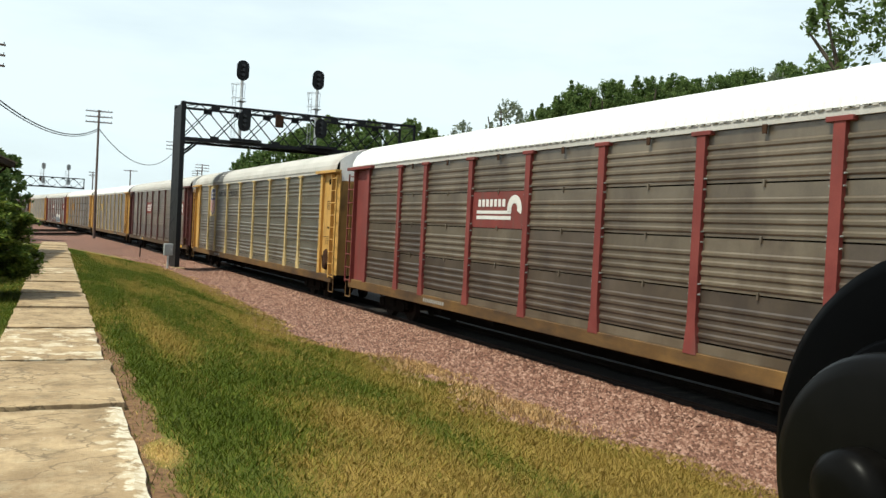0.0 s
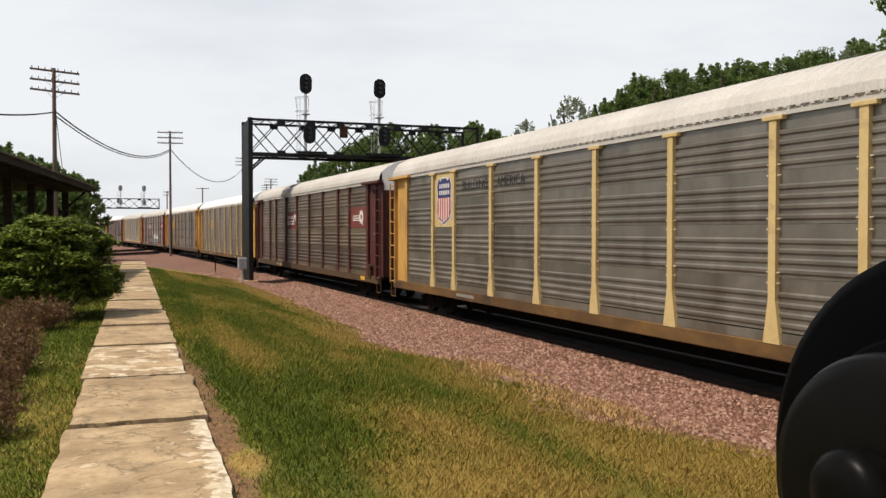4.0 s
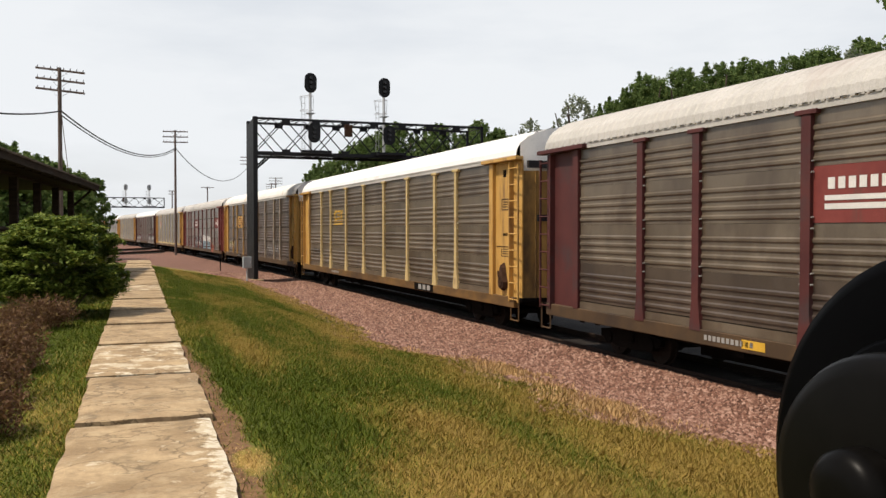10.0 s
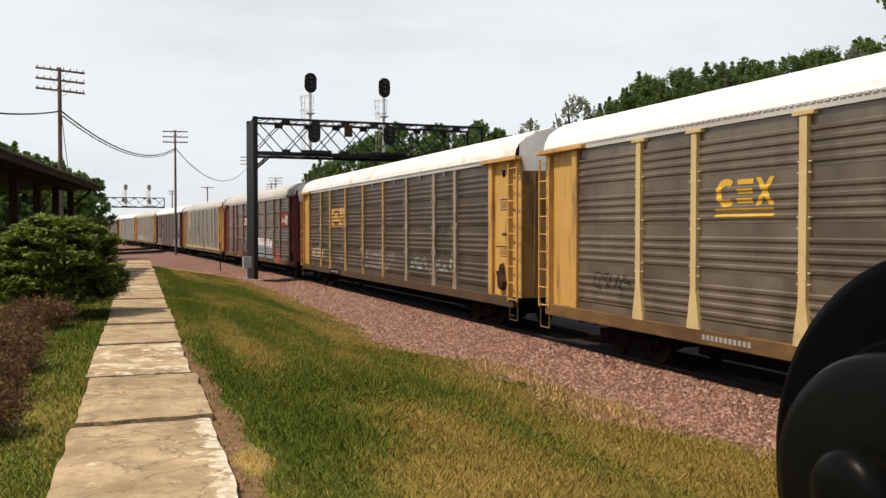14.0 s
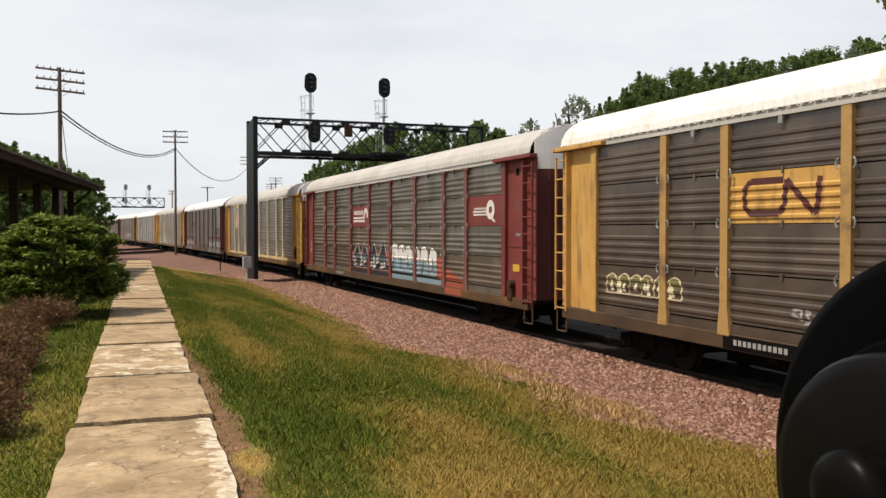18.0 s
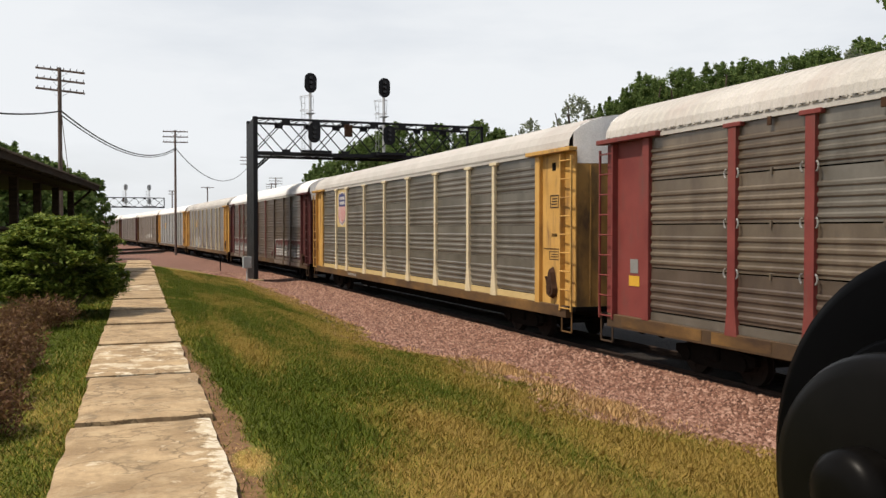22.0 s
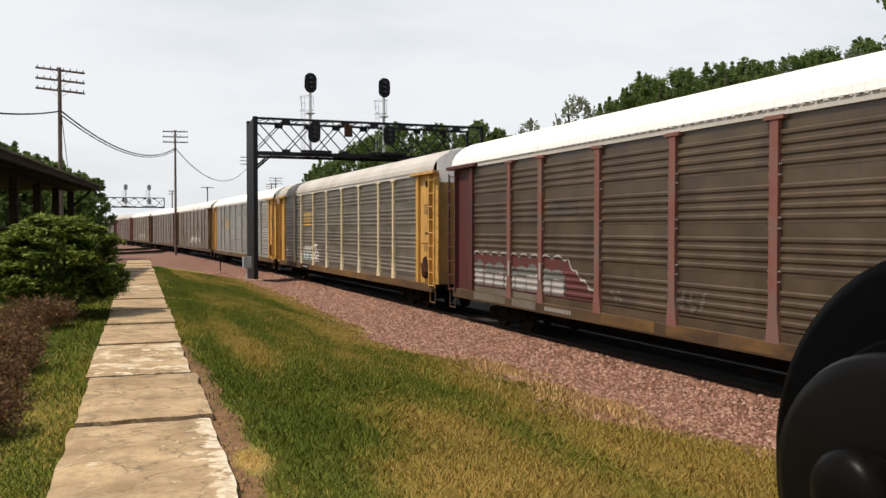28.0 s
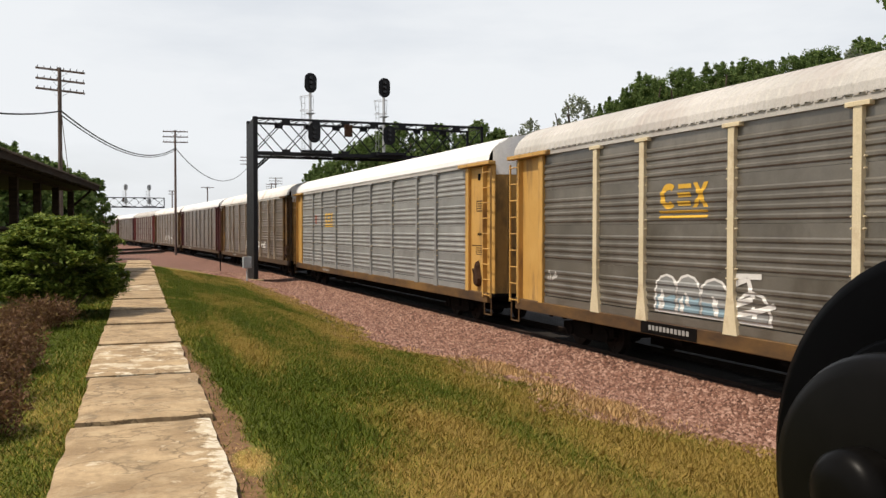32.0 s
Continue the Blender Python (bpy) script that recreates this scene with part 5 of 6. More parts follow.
FAR_SPECS = [
    dict(label="distant yellow autorack with tan panels", paint="yellow_sill", post="post_worn", skin="galv_brown", roof="roof_rust", distant=True, extras=lambda car: tags(car, -6, 2, 1.4, 2.2, 8, 40, M["white"], 0.12)),
    dict(label="distant yellow autorack with grey panels", paint="maroon", post="galv_brown", skin="galv_brown", roof="roof_white", distant=True),
    dict(label="distant oxide red autorack with brown panels", paint="red", post="post_dull_red", skin="galv_brown", roof="roof_grey", style="clipped", distant=True),
    dict(label="distant maroon autorack with dark panels", paint="maroon", skin="galv_dark", roof="roof_white", style="clipped", distant=True),
]
for spec in FAR_SPECS:
    spec["sill"] = "sill_dark"
SPECS += [FAR_SPECS[i % 4] for i in (0, 1, 0, 2, 1, 0, 3, 0, 1, 2)]
TRAIN = [autorack(s) for s in SPECS]
FIRST_Y = 29.826 - 0.5 * CAR_GAP


# ---- footpath ----
SLAB_JOINTS = (-3.4, -0.5, 2.5, 5.45, 8.45, 11.2, 14.25, 17.2, 20.3, 23.4, 26.4, 29.4, 32.4, 35.4, 38.4, 41.4, 44.4, 47.4, 50.4, 53.4)


def build_path():
    walkway = thing("pavement", "old cracked concrete footpath of long slabs", "pavement", (0, 0, 0), kind="structure")
    for k, (y, end) in enumerate(zip(SLAB_JOINTS, SLAB_JOINTS[1:])):
        bm = bmesh.new()
        n, m = 24, 16
        rise = (0.01, 0.01, 0.01, 0.02, 0.030, 0.012, 0.022, 0.034, 0.022, 0.030)[k % 10]  # each slab has settled towards its far end
        side = (0.0, 0.0, 0.0, 0.0, 0.03, -0.02, 0.0, 0.02, -0.01, 0.0)[k % 10]
        top = []
        g = 0.026 if k in (3, 4) else 0.014
        for i in range(n + 1):
            f0 = i / n
            yy = y + g + (end - y - 2 * g) * f0
            left = path_x(yy) - 0.60 + side + 0.03 * noise.noise((k * 5 + f0 * 5, 1, 0)) + 0.012 * noise.noise((k * 5 + f0 * 22, 3, 0))
            right = path_x(yy) + 0.60 + side + 0.035 * noise.noise((k * 5 + f0 * 5, 7, 0)) + 0.014 * noise.noise((k * 5 + f0 * 22, 9, 0))
            row = []
            for j in range(m + 1):
                f = j / m
                jag = ((0.045 if k in (3, 4) else 0.012) * noise.noise((f * 6, k + (1 if i else 0), 0)) + (0.03 if k in (3, 4) else 0.006) * noise.noise((f * 23, k + (1 if i else 0), 4)) if i in (0, n) else 0)
                low = -0.012 if i in (0, n) or j in (0, m) else 0.0
                row.append(bm.verts.new((left + (right - left) * f, yy + jag, 0.006 * noise.noise((f * 4 + k, yy * 2, 1)) + rise * (1 - f0) + low)))
            top.append(row)
        for i in range(n):
            for j in range(m):
                bm.faces.new((top[i][j], top[i][j + 1], top[i + 1][j + 1], top[i + 1][j]))
        ext = bmesh.ops.extrude_face_region(bm, geom=bm.faces[:])
        for v in ext["geom"]:
            if isinstance(v, bmesh.types.BMVert):
                v.co.z -= 0.14
        bmesh.ops.recalc_face_normals(bm, faces=bm.faces[:])
        ob = part("slab", bm, M["concrete_flaked" if k in (5, 10) else "concrete_worn" if k < 4 else "concrete"], walkway)
        ob.location.z = -0.23 * smooth(46, 70, y)


build_path()


# ---- signal bridges ----
def signal_head(parent, x, z, y=0.0, r=0.36, paint="steel_black"):
    """Oval target with three lamp lenses under hoods, facing away from or towards the line of sight."""
    bm = bmesh.new()
    n = 24
    pts = [(r * math.cos(6.2832 * i / n), (r * 0.62 if math.sin(6.2832 * i / n) >= 0 else -r * 0.62) + r * math.sin(6.2832 * i / n)) for i in range(n)]
    a = [bm.verts.new((px, -0.03, pz)) for px, pz in pts]
    b = [bm.verts.new((px, 0.03, pz)) for px, pz in pts]
    bm.faces.new(a)
    bm.faces.new(b[::-1])
    for i in range(n):
        bm.faces.new((a[i], b[i], b[(i + 1) % n], a[(i + 1) % n]))
    bmesh.ops.recalc_face_normals(bm, faces=bm.faces[:])
    head = part("signal_head", bm, M[paint], parent)
    head.location = (x, y, z)
    part("signal_case", boxed(-0.16, 0.16, 0.03, 0.28, -0.42, 0.42, bevel=0.02), M[paint], head)
    for k in (-0.27, 0.0, 0.27):
        part("hood", rod(bmesh.new(), (0, -0.03, k), (0, -0.22, k), 0.10, n=12), M[paint], head)
        part("lens", rod(bmesh.new(), (0, -0.225, k), (0, -0.228, k), 0.085, n=12), M["glass_dark"], head)


def signal_bridge(at, span, height, depth, heads, width=0.9, base=0.0, n=8, head_paint="steel_black", mast_y=-0.4):
    """Cantilevered lattice bridge: two-legged column, a truss on each side, decked walkway, masts with heads."""
    br = thing("signal_bridge", "black steel lattice signal bridge over the tracks", "signal bridge", at)
    z1, z0 = height, height - depth
    black = M["steel_black"]
    for sy in (-width / 2, width / 2):
        part("leg", boxed(-0.125, 0.125, sy - 0.16, sy + 0.16, base, z1 + 0.02, bevel=0.012), black, br)
        part("footing", boxed(-0.4, 0.4, sy - 0.4, sy + 0.4, base - 0.6, base + 0.08, bevel=0.03), M["concrete"], br)
    z, k = base + 0.2, 0
    while z < z1 - 0.6:
        for sx in (-0.1, 0.1):
            s = 1 if k % 2 else -1
            part("lacing_bar", barred((sx, -s * width / 2, z), (sx, s * width / 2, z + 0.55), 0.07, 0.014), black, br)
        z += 0.55
        k += 1
    part("leg_web", boxed(-0.122, -0.112, -width / 2 + 0.15, width / 2 - 0.15, base, z1 - 0.2), black, br)
    w = span / n
    for sy in (-width / 2, width / 2):
        part("top_chord", boxed(0.0, span, sy - 0.06, sy + 0.06, z1 - 0.13, z1, bevel=0.008), black, br)
        part("bottom_chord", boxed(0.0, span, sy - 0.06, sy + 0.06, z0, z0 + 0.15, bevel=0.008), black, br)
        part("end_post", boxed(span - 0.09, span + 0.05, sy - 0.06, sy + 0.06, z0, z1), black, br)
        for i in range(n):
            for p, q in (((i * w, sy - 0.02, z0 + 0.1), ((i + 1) * w, sy - 0.02, z1 - 0.1)), ((i * w, sy + 0.03, z1 - 0.1), ((i + 1) * w, sy + 0.03, z0 + 0.1))):
                part("lattice_bar", barred(p, q, 0.075, 0.05), black, br)
            if i:
                for zz in (z1 - 0.34, z0 + 0.06):
                    part("gusset", boxed(i * w - 0.24, i * w + 0.24, sy - 0.072, sy - 0.058, zz, zz + 0.28), black, br)
    bm = bmesh.new()
    for i in range(2 * n + 1):
        x = i * w / 2
        bar(bm, (x, -width / 2, z1 - 0.06), (x, width / 2, z1 - 0.06), 0.05, 0.05)
        if i < 2 * n:
            s = 1 if i % 2 else -1
            bar(bm, (x, -s * width / 2, z1 - 0.06), (x + w / 2, s * width / 2, z1 - 0.06), 0.05, 0.03)
    part("cross_bracing", bm, black, br)
    boards = max(3, int(width / 0.24))
    for k in range(boards):
        y = -width / 2 + 0.12 + k * (width - 0.24) / (boards - 1)
        part("deck_board", boxed(0.12, span - 0.1, y - 0.105, y + 0.105, z0 + 0.16, z0 + 0.21), black, br)
    for sy in (-width / 2, width / 2):
        part("knee_brace", barred((0.12, sy, z0 - 0.75), (0.95, sy, z0), 0.10, 0.10), black, br)
    part("relay_case", boxed(5.15, 5.6, -width / 2 - 0.28, -width / 2 - 0.08, z1 - 0.95, z1 - 0.25, bevel=0.02), M["rust"], br)
    for hx, up in heads:
        part("mast", rodded((hx, mast_y, z0 + 0.1), (hx, mast_y, z1 + up), 0.085, n=10), M["silver"], br)
        signal_head(br, hx, z1 + up + 0.25, mast_y - 0.12, paint=head_paint)
        signal_head(br, hx, z0 + depth * 0.63, -width / 2 - 0.30, paint=head_paint)
        part("platform", boxed(hx - 0.75, hx + 0.95, -width / 2 - 0.6, -width / 2 - 0.08, z0 + 0.16, z0 + 0.30), black, br)
        part("platform", boxed(hx - 0.22, hx + 0.22, mast_y - 0.3, mast_y + 0.3, z1 + 0.42, z1 + 0.46), M["silver"], br)
        cage = bmesh.new()
        for sx in (-0.5, -0.32):
            rod(cage, (hx + sx, mast_y, z0 + 0.3), (hx + sx, mast_y, z1 + up * 0.72), 0.016, n=5)
        for k in range(int((up * 0.72 + 1.8) / 0.33)):
            rod(cage, (hx - 0.5, mast_y, z0 + 0.5 + 0.33 * k), (hx - 0.32, mast_y, z0 + 0.5 + 0.33 * k), 0.012, n=5)
        for k in (0.30, 0.72):
            z = z1 + up * k
            hoop = [(hx - 0.60, mast_y, z), (hx - 0.45, mast_y - 0.3, z), (hx, mast_y - 0.36, z + 0.03), (hx + 0.2, mast_y, z + 0.05), (hx, mast_y + 0.3, z + 0.03), (hx - 0.45, mast_y + 0.3, z), (hx - 0.60, mast_y, z)]
            for p, q in zip(hoop, hoop[1:]):
                rod(cage, p, q, 0.016, n=5)
        for sx, sy in ((-0.60, 0.0), (0.2, 0.0)):
            rod(cage, (hx + sx * 0.8, mast_y, z1 + up * 0.30), (hx + sx, mast_y, z1 + up * 0.72), 0.014, n=5)
        part("mast_ladder", cage, M["silver"], br)
    return br


near_bridge = signal_bridge((7.58, 51.7, 0), 13.95, 8.10, 2.13, ((3.33, 1.96), (7.83, 1.93)), width=2.4, base=-1.17)
far_bridge = signal_bridge((-3.4, 181, 0), 12.9, 7.9, 2.0, ((5.8, 1.7), (10.1, 1.7)), base=-1.3, n=7, head_paint="cabinet_grey", mast_y=0.0)


# ---- poles and wires ----
def utility_pole(x, y, top, arms=3, arm_w=2.9, yaw=13.0, tilt=0.0):
    base = ground_z(x, y)
    p = thing("utility_pole", "weathered wooden pole with cross-arms and glass insulators", "utility pole", (x, y, base), -yaw)
    h = top - base
    part("pole", rodded((0, 0, -0.5), (0, 0, h), 0.16, 0.11, n=12), M["pole_wood"], p)
    for k in range(arms):
        z = h - 0.15 - 0.62 * k
        arm = part("cross_arm", boxed(-arm_w / 2, arm_w / 2, 0.10, 0.20, z - 0.06, z + 0.06, bevel=0.008), M["pole_wood"], p)
        arm.matrix_basis = Matrix.Translation((0, 0, z)) @ pose(0, 0, 0, 0, tilt, 0) @ Matrix.Translation((0, 0, -z))
        for i in range(8):
            u = -arm_w / 2 + 0.1 + i * (arm_w - 0.2) / 7
            part("insulator", rodded((u, 0.15, z + 0.06), (u, 0.15, z + 0.2), 0.03, 0.018, n=6), M["glass_dark"], arm)
        for s in (-1, 1):
            part("brace", barred((s * 0.5, 0.15, z - 0.05), (0, 0.15, z - 0.45), 0.03, 0.012), M["under"], arm)
    return p


POLES = ((-2.98, 59.0, 11.65), (6.97, 108.5, 13.4), (22.9, 160.5, 14.8), (33.9, 196.0, 13.2))
for px, py, pt in POLES:
    up = utility_pole(px, py, pt, tilt=6.0 if py < 60 else 0.5)
    if py < 60:
        part("guy_wire", rodded((0.05, 0, 9.6), (1.15, -0.3, -0.1), 0.025, n=6), M["pole_wood"], up)
utility_pole(18.2, 185.7, 10.4, 1, 2.6)
utility_pole(11.9, 196.0, 10.0, 2, 1.6)
utility_pole(42.0, 250.0, 14.5)


def cable(a, b, sag, r, name="cable"):
    """A slack cable between two poles."""
    bm = bmesh.new()
    pts = []
    for i in range(25):
        u = i / 24
        p = Vector(a).lerp(Vector(b), u)
        p.z -= sag * 4 * u * (1 - u)
        pts.append(p)
    side = (Vector(b) - Vector(a)).cross(Vector((0, 0, 1))).normalized()
    rings = [[bm.verts.new(p + side * r * math.cos(k * 1.2566) + Vector((0, 0, r * math.sin(k * 1.2566)))) for k in range(5)] for p in pts]
    for u, v in zip(rings, rings[1:]):
        for k in range(5):
            bm.faces.new((u[k], u[(k + 1) % 5], v[(k + 1) % 5], v[k]))
    return tagged(link(name, bm, M["wire"]), "slack dark overhead cable between wooden poles", "cable")


a1, a2, a3 = (-2.9, 59, 9.0), (7.0, 108.5, 11.3), (22.9, 160.5, 13.0)
cable((-12.6, 11.0, 7.9), a1, 1.9, 0.045)
cable(a1, a2, 1.65, 0.05)
cable((-2.9, 59.0, 8.75), (7.0, 108.5, 11.1), 1.6, 0.04)
cable(a2, a3, 3.2, 0.05)


# ---- trackside boxes ----
def equipment_box():
    b = thing("equipment_box", "grey metal trackside box on a post", "equipment box", (6.55, 46.6, ground_z(6.55, 46.6)))
    part("post", rodded((0, 0, -0.2), (0, 0, 0.75), 0.05, n=10), M["silver"], b)
    cab = part("cabinet", boxed(-0.22, 0.22, -0.15, 0.15, 0.72, 1.32, bevel=0.02), M["cabinet_grey"], b)
    part("door", boxed(-0.19, 0.19, -0.165, -0.152, 0.76, 1.28, bevel=0.004), M["cabinet_grey"], cab)
    part("hasp", boxed(0.12, 0.16, -0.185, -0.165, 1.0, 1.08), M["silver"], cab)


equipment_box()


def marker_post(x, y, h):
    b = thing("marker_post", "thin dark trackside marker post", "post", (x, y, ground_z(x, y)))
    part("stake", boxed(-0.035, 0.035, -0.035, 0.035, -0.2, h, bevel=0.005), M["under"], b)
    part("plate", boxed(-0.10, 0.10, -0.05, -0.037, h - 0.3, h - 0.04), M["steel_black"], b)


marker_post(7.35, 66.0, 1.2)


# ---- plants ----
def leaves(rng, centres, per, size, squash=0.9, flat=0.0):
    """Corners of leaf quads scattered in clumps, as an array (leaves, 4, 3)."""
    c = np.repeat(np.asarray(centres, dtype=float), per, axis=0)
    n = len(c)

    def unit(v):
        return v / (np.linalg.norm(v, axis=1)[:, None] + 1e-6)

    d = unit(rng.normal(size=(n, 3)))
    pos = c[:, :3] + d * (c[:, 3] * rng.random(n) ** 0.45)[:, None] * np.array((1, 1, squash))
    u = unit(rng.normal(size=(n, 3)))
    w = unit(np.cross(u, d + 0.8 * rng.normal(size=(n, 3))))
    if flat:  # broad leaves held level, drooping a little
        u[:, 2] = u[:, 2] * (1 - flat) - 0.15
        u = unit(u)
        w = unit(np.cross(np.array((0, 0, 1.0)) + (1 - flat) * rng.normal(size=(n, 3)), u))
    k = (size * (0.6 + 0.8 * rng.random(n)))[:, None]
    return np.stack((pos - u * k, pos + 0.5 * w * k, pos + u * k, pos - 0.5 * w * k), axis=1)


def foliage(name, quads, material, parent):
    """One mesh of leaf quads."""
    n = len(quads)
    me = bpy.data.meshes.new(name)
    me.vertices.add(4 * n)
    me.vertices.foreach_set("co", quads.ravel())
    me.loops.add(4 * n)
    me.loops.foreach_set("vertex_index", np.arange(4 * n, dtype=np.int32))
    me.polygons.add(n)
    me.polygons.foreach_set("loop_start", np.arange(0, 4 * n, 4, dtype=np.int32))
    me.update(calc_edges=True)
    me.materials.append(material)
    ob = new(name, me)
    ob.parent = parent
    return ob


def tree(x, y, top, radius, seed, material="leaf_tree", density=26, leaf=0.22, label="leafy green broadleaf tree behind the railway", trunk_frac=0.3, name="tree"):
    rng = np.random.default_rng(seed)
    base = ground_z(x, y)
    h = top - base
    t = thing(name, label, "tree", (x, y, base))
    bm = bmesh.new()
    r0 = 0.035 * h
    rod(bm, (0, 0, -0.3), (0.1, 0, h * 0.55), r0, r0 * 0.5, n=9)
    centres = []
    for k in range(11):
        a = rng.random() * 6.28
        z0 = h * (0.3 + 0.3 * rng.random())
        end = Vector((radius * 0.75 * math.cos(a), radius * 0.75 * math.sin(a), h * (0.5 + 0.42 * rng.random())))
        rod(bm, (0.05, 0, z0), end, r0 * 0.35, r0 * 0.08, n=6)
    for k in range(340):
        u = rng.random()
        z = h * (trunk_frac + (0.97 - trunk_frac) * u)
        env = radius * math.sqrt(max(0.02, 1 - (2 * (u - 0.42) / 1.16) ** 2))
        a = rng.random() * 6.28
        rr = env * rng.random() ** 0.42
        centres.append((rr * math.cos(a), rr * math.sin(a), z - 0.10 * h * (rr / radius) ** 2, radius * (0.06 + 0.11 * rng.random())))
    for k in range(34):
        a, rr = rng.random() * 6.28, radius * 0.8 * rng.random() ** 0.5
        z = h * (0.97 - 0.26 * (rr / radius) ** 2) * (0.93 + 0.07 * rng.random())
        for i in range(3):
            centres.append((rr * math.cos(a), rr * math.sin(a), z + 0.09 * radius * i, radius * (0.10 - 0.026 * i)))
    part("trunk", bm, M["bark"], t)
    foliage("crown", leaves(rng, centres, int(density * 0.36), leaf), M[material], t)
    return t


def build_trees():
    # wood behind the train, seen over its roof
    for i, (x, y, top, r) in enumerate(((25.5, 108, 10.3, 4.0), (29.5, 104, 13.2, 4.2), (33.5, 106, 15.2, 4.4), (38.0, 103, 14.9, 4.4), (42.5, 101.5, 15.6, 3.6), (30, 99, 11.5, 4.0), (36, 99, 12.5, 4.0), (27.5, 103, 12.0, 3.6), (40.5, 98.0, 13.6, 3.6), (33, 110, 14.4, 4.2), (44.5, 99.0, 14.4, 3.0), (24.0, 104.0, 8.6, 3.2))):
        tree(x, y, top, r, 10 + i, density=85, leaf=0.17, trunk_frac=0.12)
    tree(37.3, 66.6, 13.5, 2.6, 30, "leaf_pale", 13, 0.17, "thin grey-green tree with gaps in its crown")
    tree(40.1, 81.4, 13.3, 2.4, 31, "leaf_pale", 12, 0.17, "thin grey-green tree with gaps in its crown")
    tree(43.5, 70.0, 13.6, 2.4, 36, "leaf_pale", 18, 0.17, "thin grey-green tree with gaps in its crown")
    wood = ((36.4, 55.0, 13.3, 3.0), (38.0, 53.4, 13.5, 3.2), (39.8, 51.6, 13.6, 3.2), (41.6, 50.2, 13.9, 3.2), (43.6, 48.8, 14.0, 3.2), (45.4, 47, 14.3, 3.2), (46.8, 45, 14.4, 3.2), (41.0, 56.0, 12.9, 3.2), (45.0, 53.0, 13.9, 3.4), (47.5, 43.0, 14.4, 3.2), (37.2, 57.0, 12.5, 3.0), (38.6, 56.6, 13.3, 3.0), (42.8, 53.6, 13.9, 3.2), (47.0, 50.0, 14.9, 3.2), (49.0, 47.0, 15.1, 3.2), (36.2, 59.5, 11.9, 2.6))
    for i, (x, y, top, r) in enumerate(wood):
        tree(x, y, top, r, 40 + i, density=165, leaf=0.088)
    tree(38.6, 38.0, 12.0, 1.8, 60, "leaf_pale", 9, 0.15, "thin grey-green tree with gaps in its crown")
    tree(42.6, 37.6, 12.9, 2.0, 62, "leaf_pale", 9, 0.15, "thin grey-green tree with gaps in its crown")
    tree(38.0, 31.0, 17.0, 4.3, 61, "leaf_tree", 60, 0.17)
    # wood behind the shelter
    for i, (x, y, top, r) in enumerate(((-13, 80, 9.6, 4.2), (-9.5, 84, 9.2, 4.2), (-6.0, 88, 8.2, 3.8), (-3.0, 95, 7.2, 3.2), (-17.5, 74, 9.0, 4.2), (-6, 62, 5.4, 3.0), (-9, 58, 5.6, 3.0), (-3.4, 76, 5.2, 2.6))):
        tree(x, y, top, r, 70 + i, density=50, leaf=0.24, trunk_frac=0.08, label="leafy green tree behind the wooden shelter")


build_trees()


def bush(x, y, w, d, h, seed):
    rng = np.random.default_rng(seed)
    b = thing("bush", "dense rounded green leafy shrub overhanging the footpath", "bush", (x, y, ground_z(x, y)))
    bm = bmesh.new()
    centres = []
    for k in range(26):
        a = rng.random() * 6.28
        rod(bm, (0.15 * math.cos(a), 0.15 * math.sin(a), -0.05), (0.8 * w / 2 * math.cos(a) * rng.random(), 0.6 * d / 2 * math.sin(a) * rng.random(), h * (0.4 + 0.3 * rng.random())), 0.022, 0.008, n=5)
    part("stem", bm, M["bark"], b)
    for k in range(420):
        u, a = rng.random(), rng.random() * 6.28
        env = (1 - abs((u - 0.30) / 0.71) ** 2.8) ** 0.5
        rr = rng.random() ** 0.33 * env * (1 + 0.10 * math.sin(3 * a + 9 * u) + 0.06 * math.sin(7 * a + 4 * u))
        centres.append((rr * w / 2 * 0.92 * math.cos(a), rr * d / 2 * 0.92 * math.sin(a), h * (0.20 + 0.74 * u) + 0.06 * math.sin(5 * a), 0.15 + 0.14 * rng.random()))
    foliage("foliage", leaves(rng, centres, 95, 0.052, 0.42, 0.72), M["leaf_bush"], b)


bush(-1.08, 19.7, 2.68, 2.5, 2.16, 5)


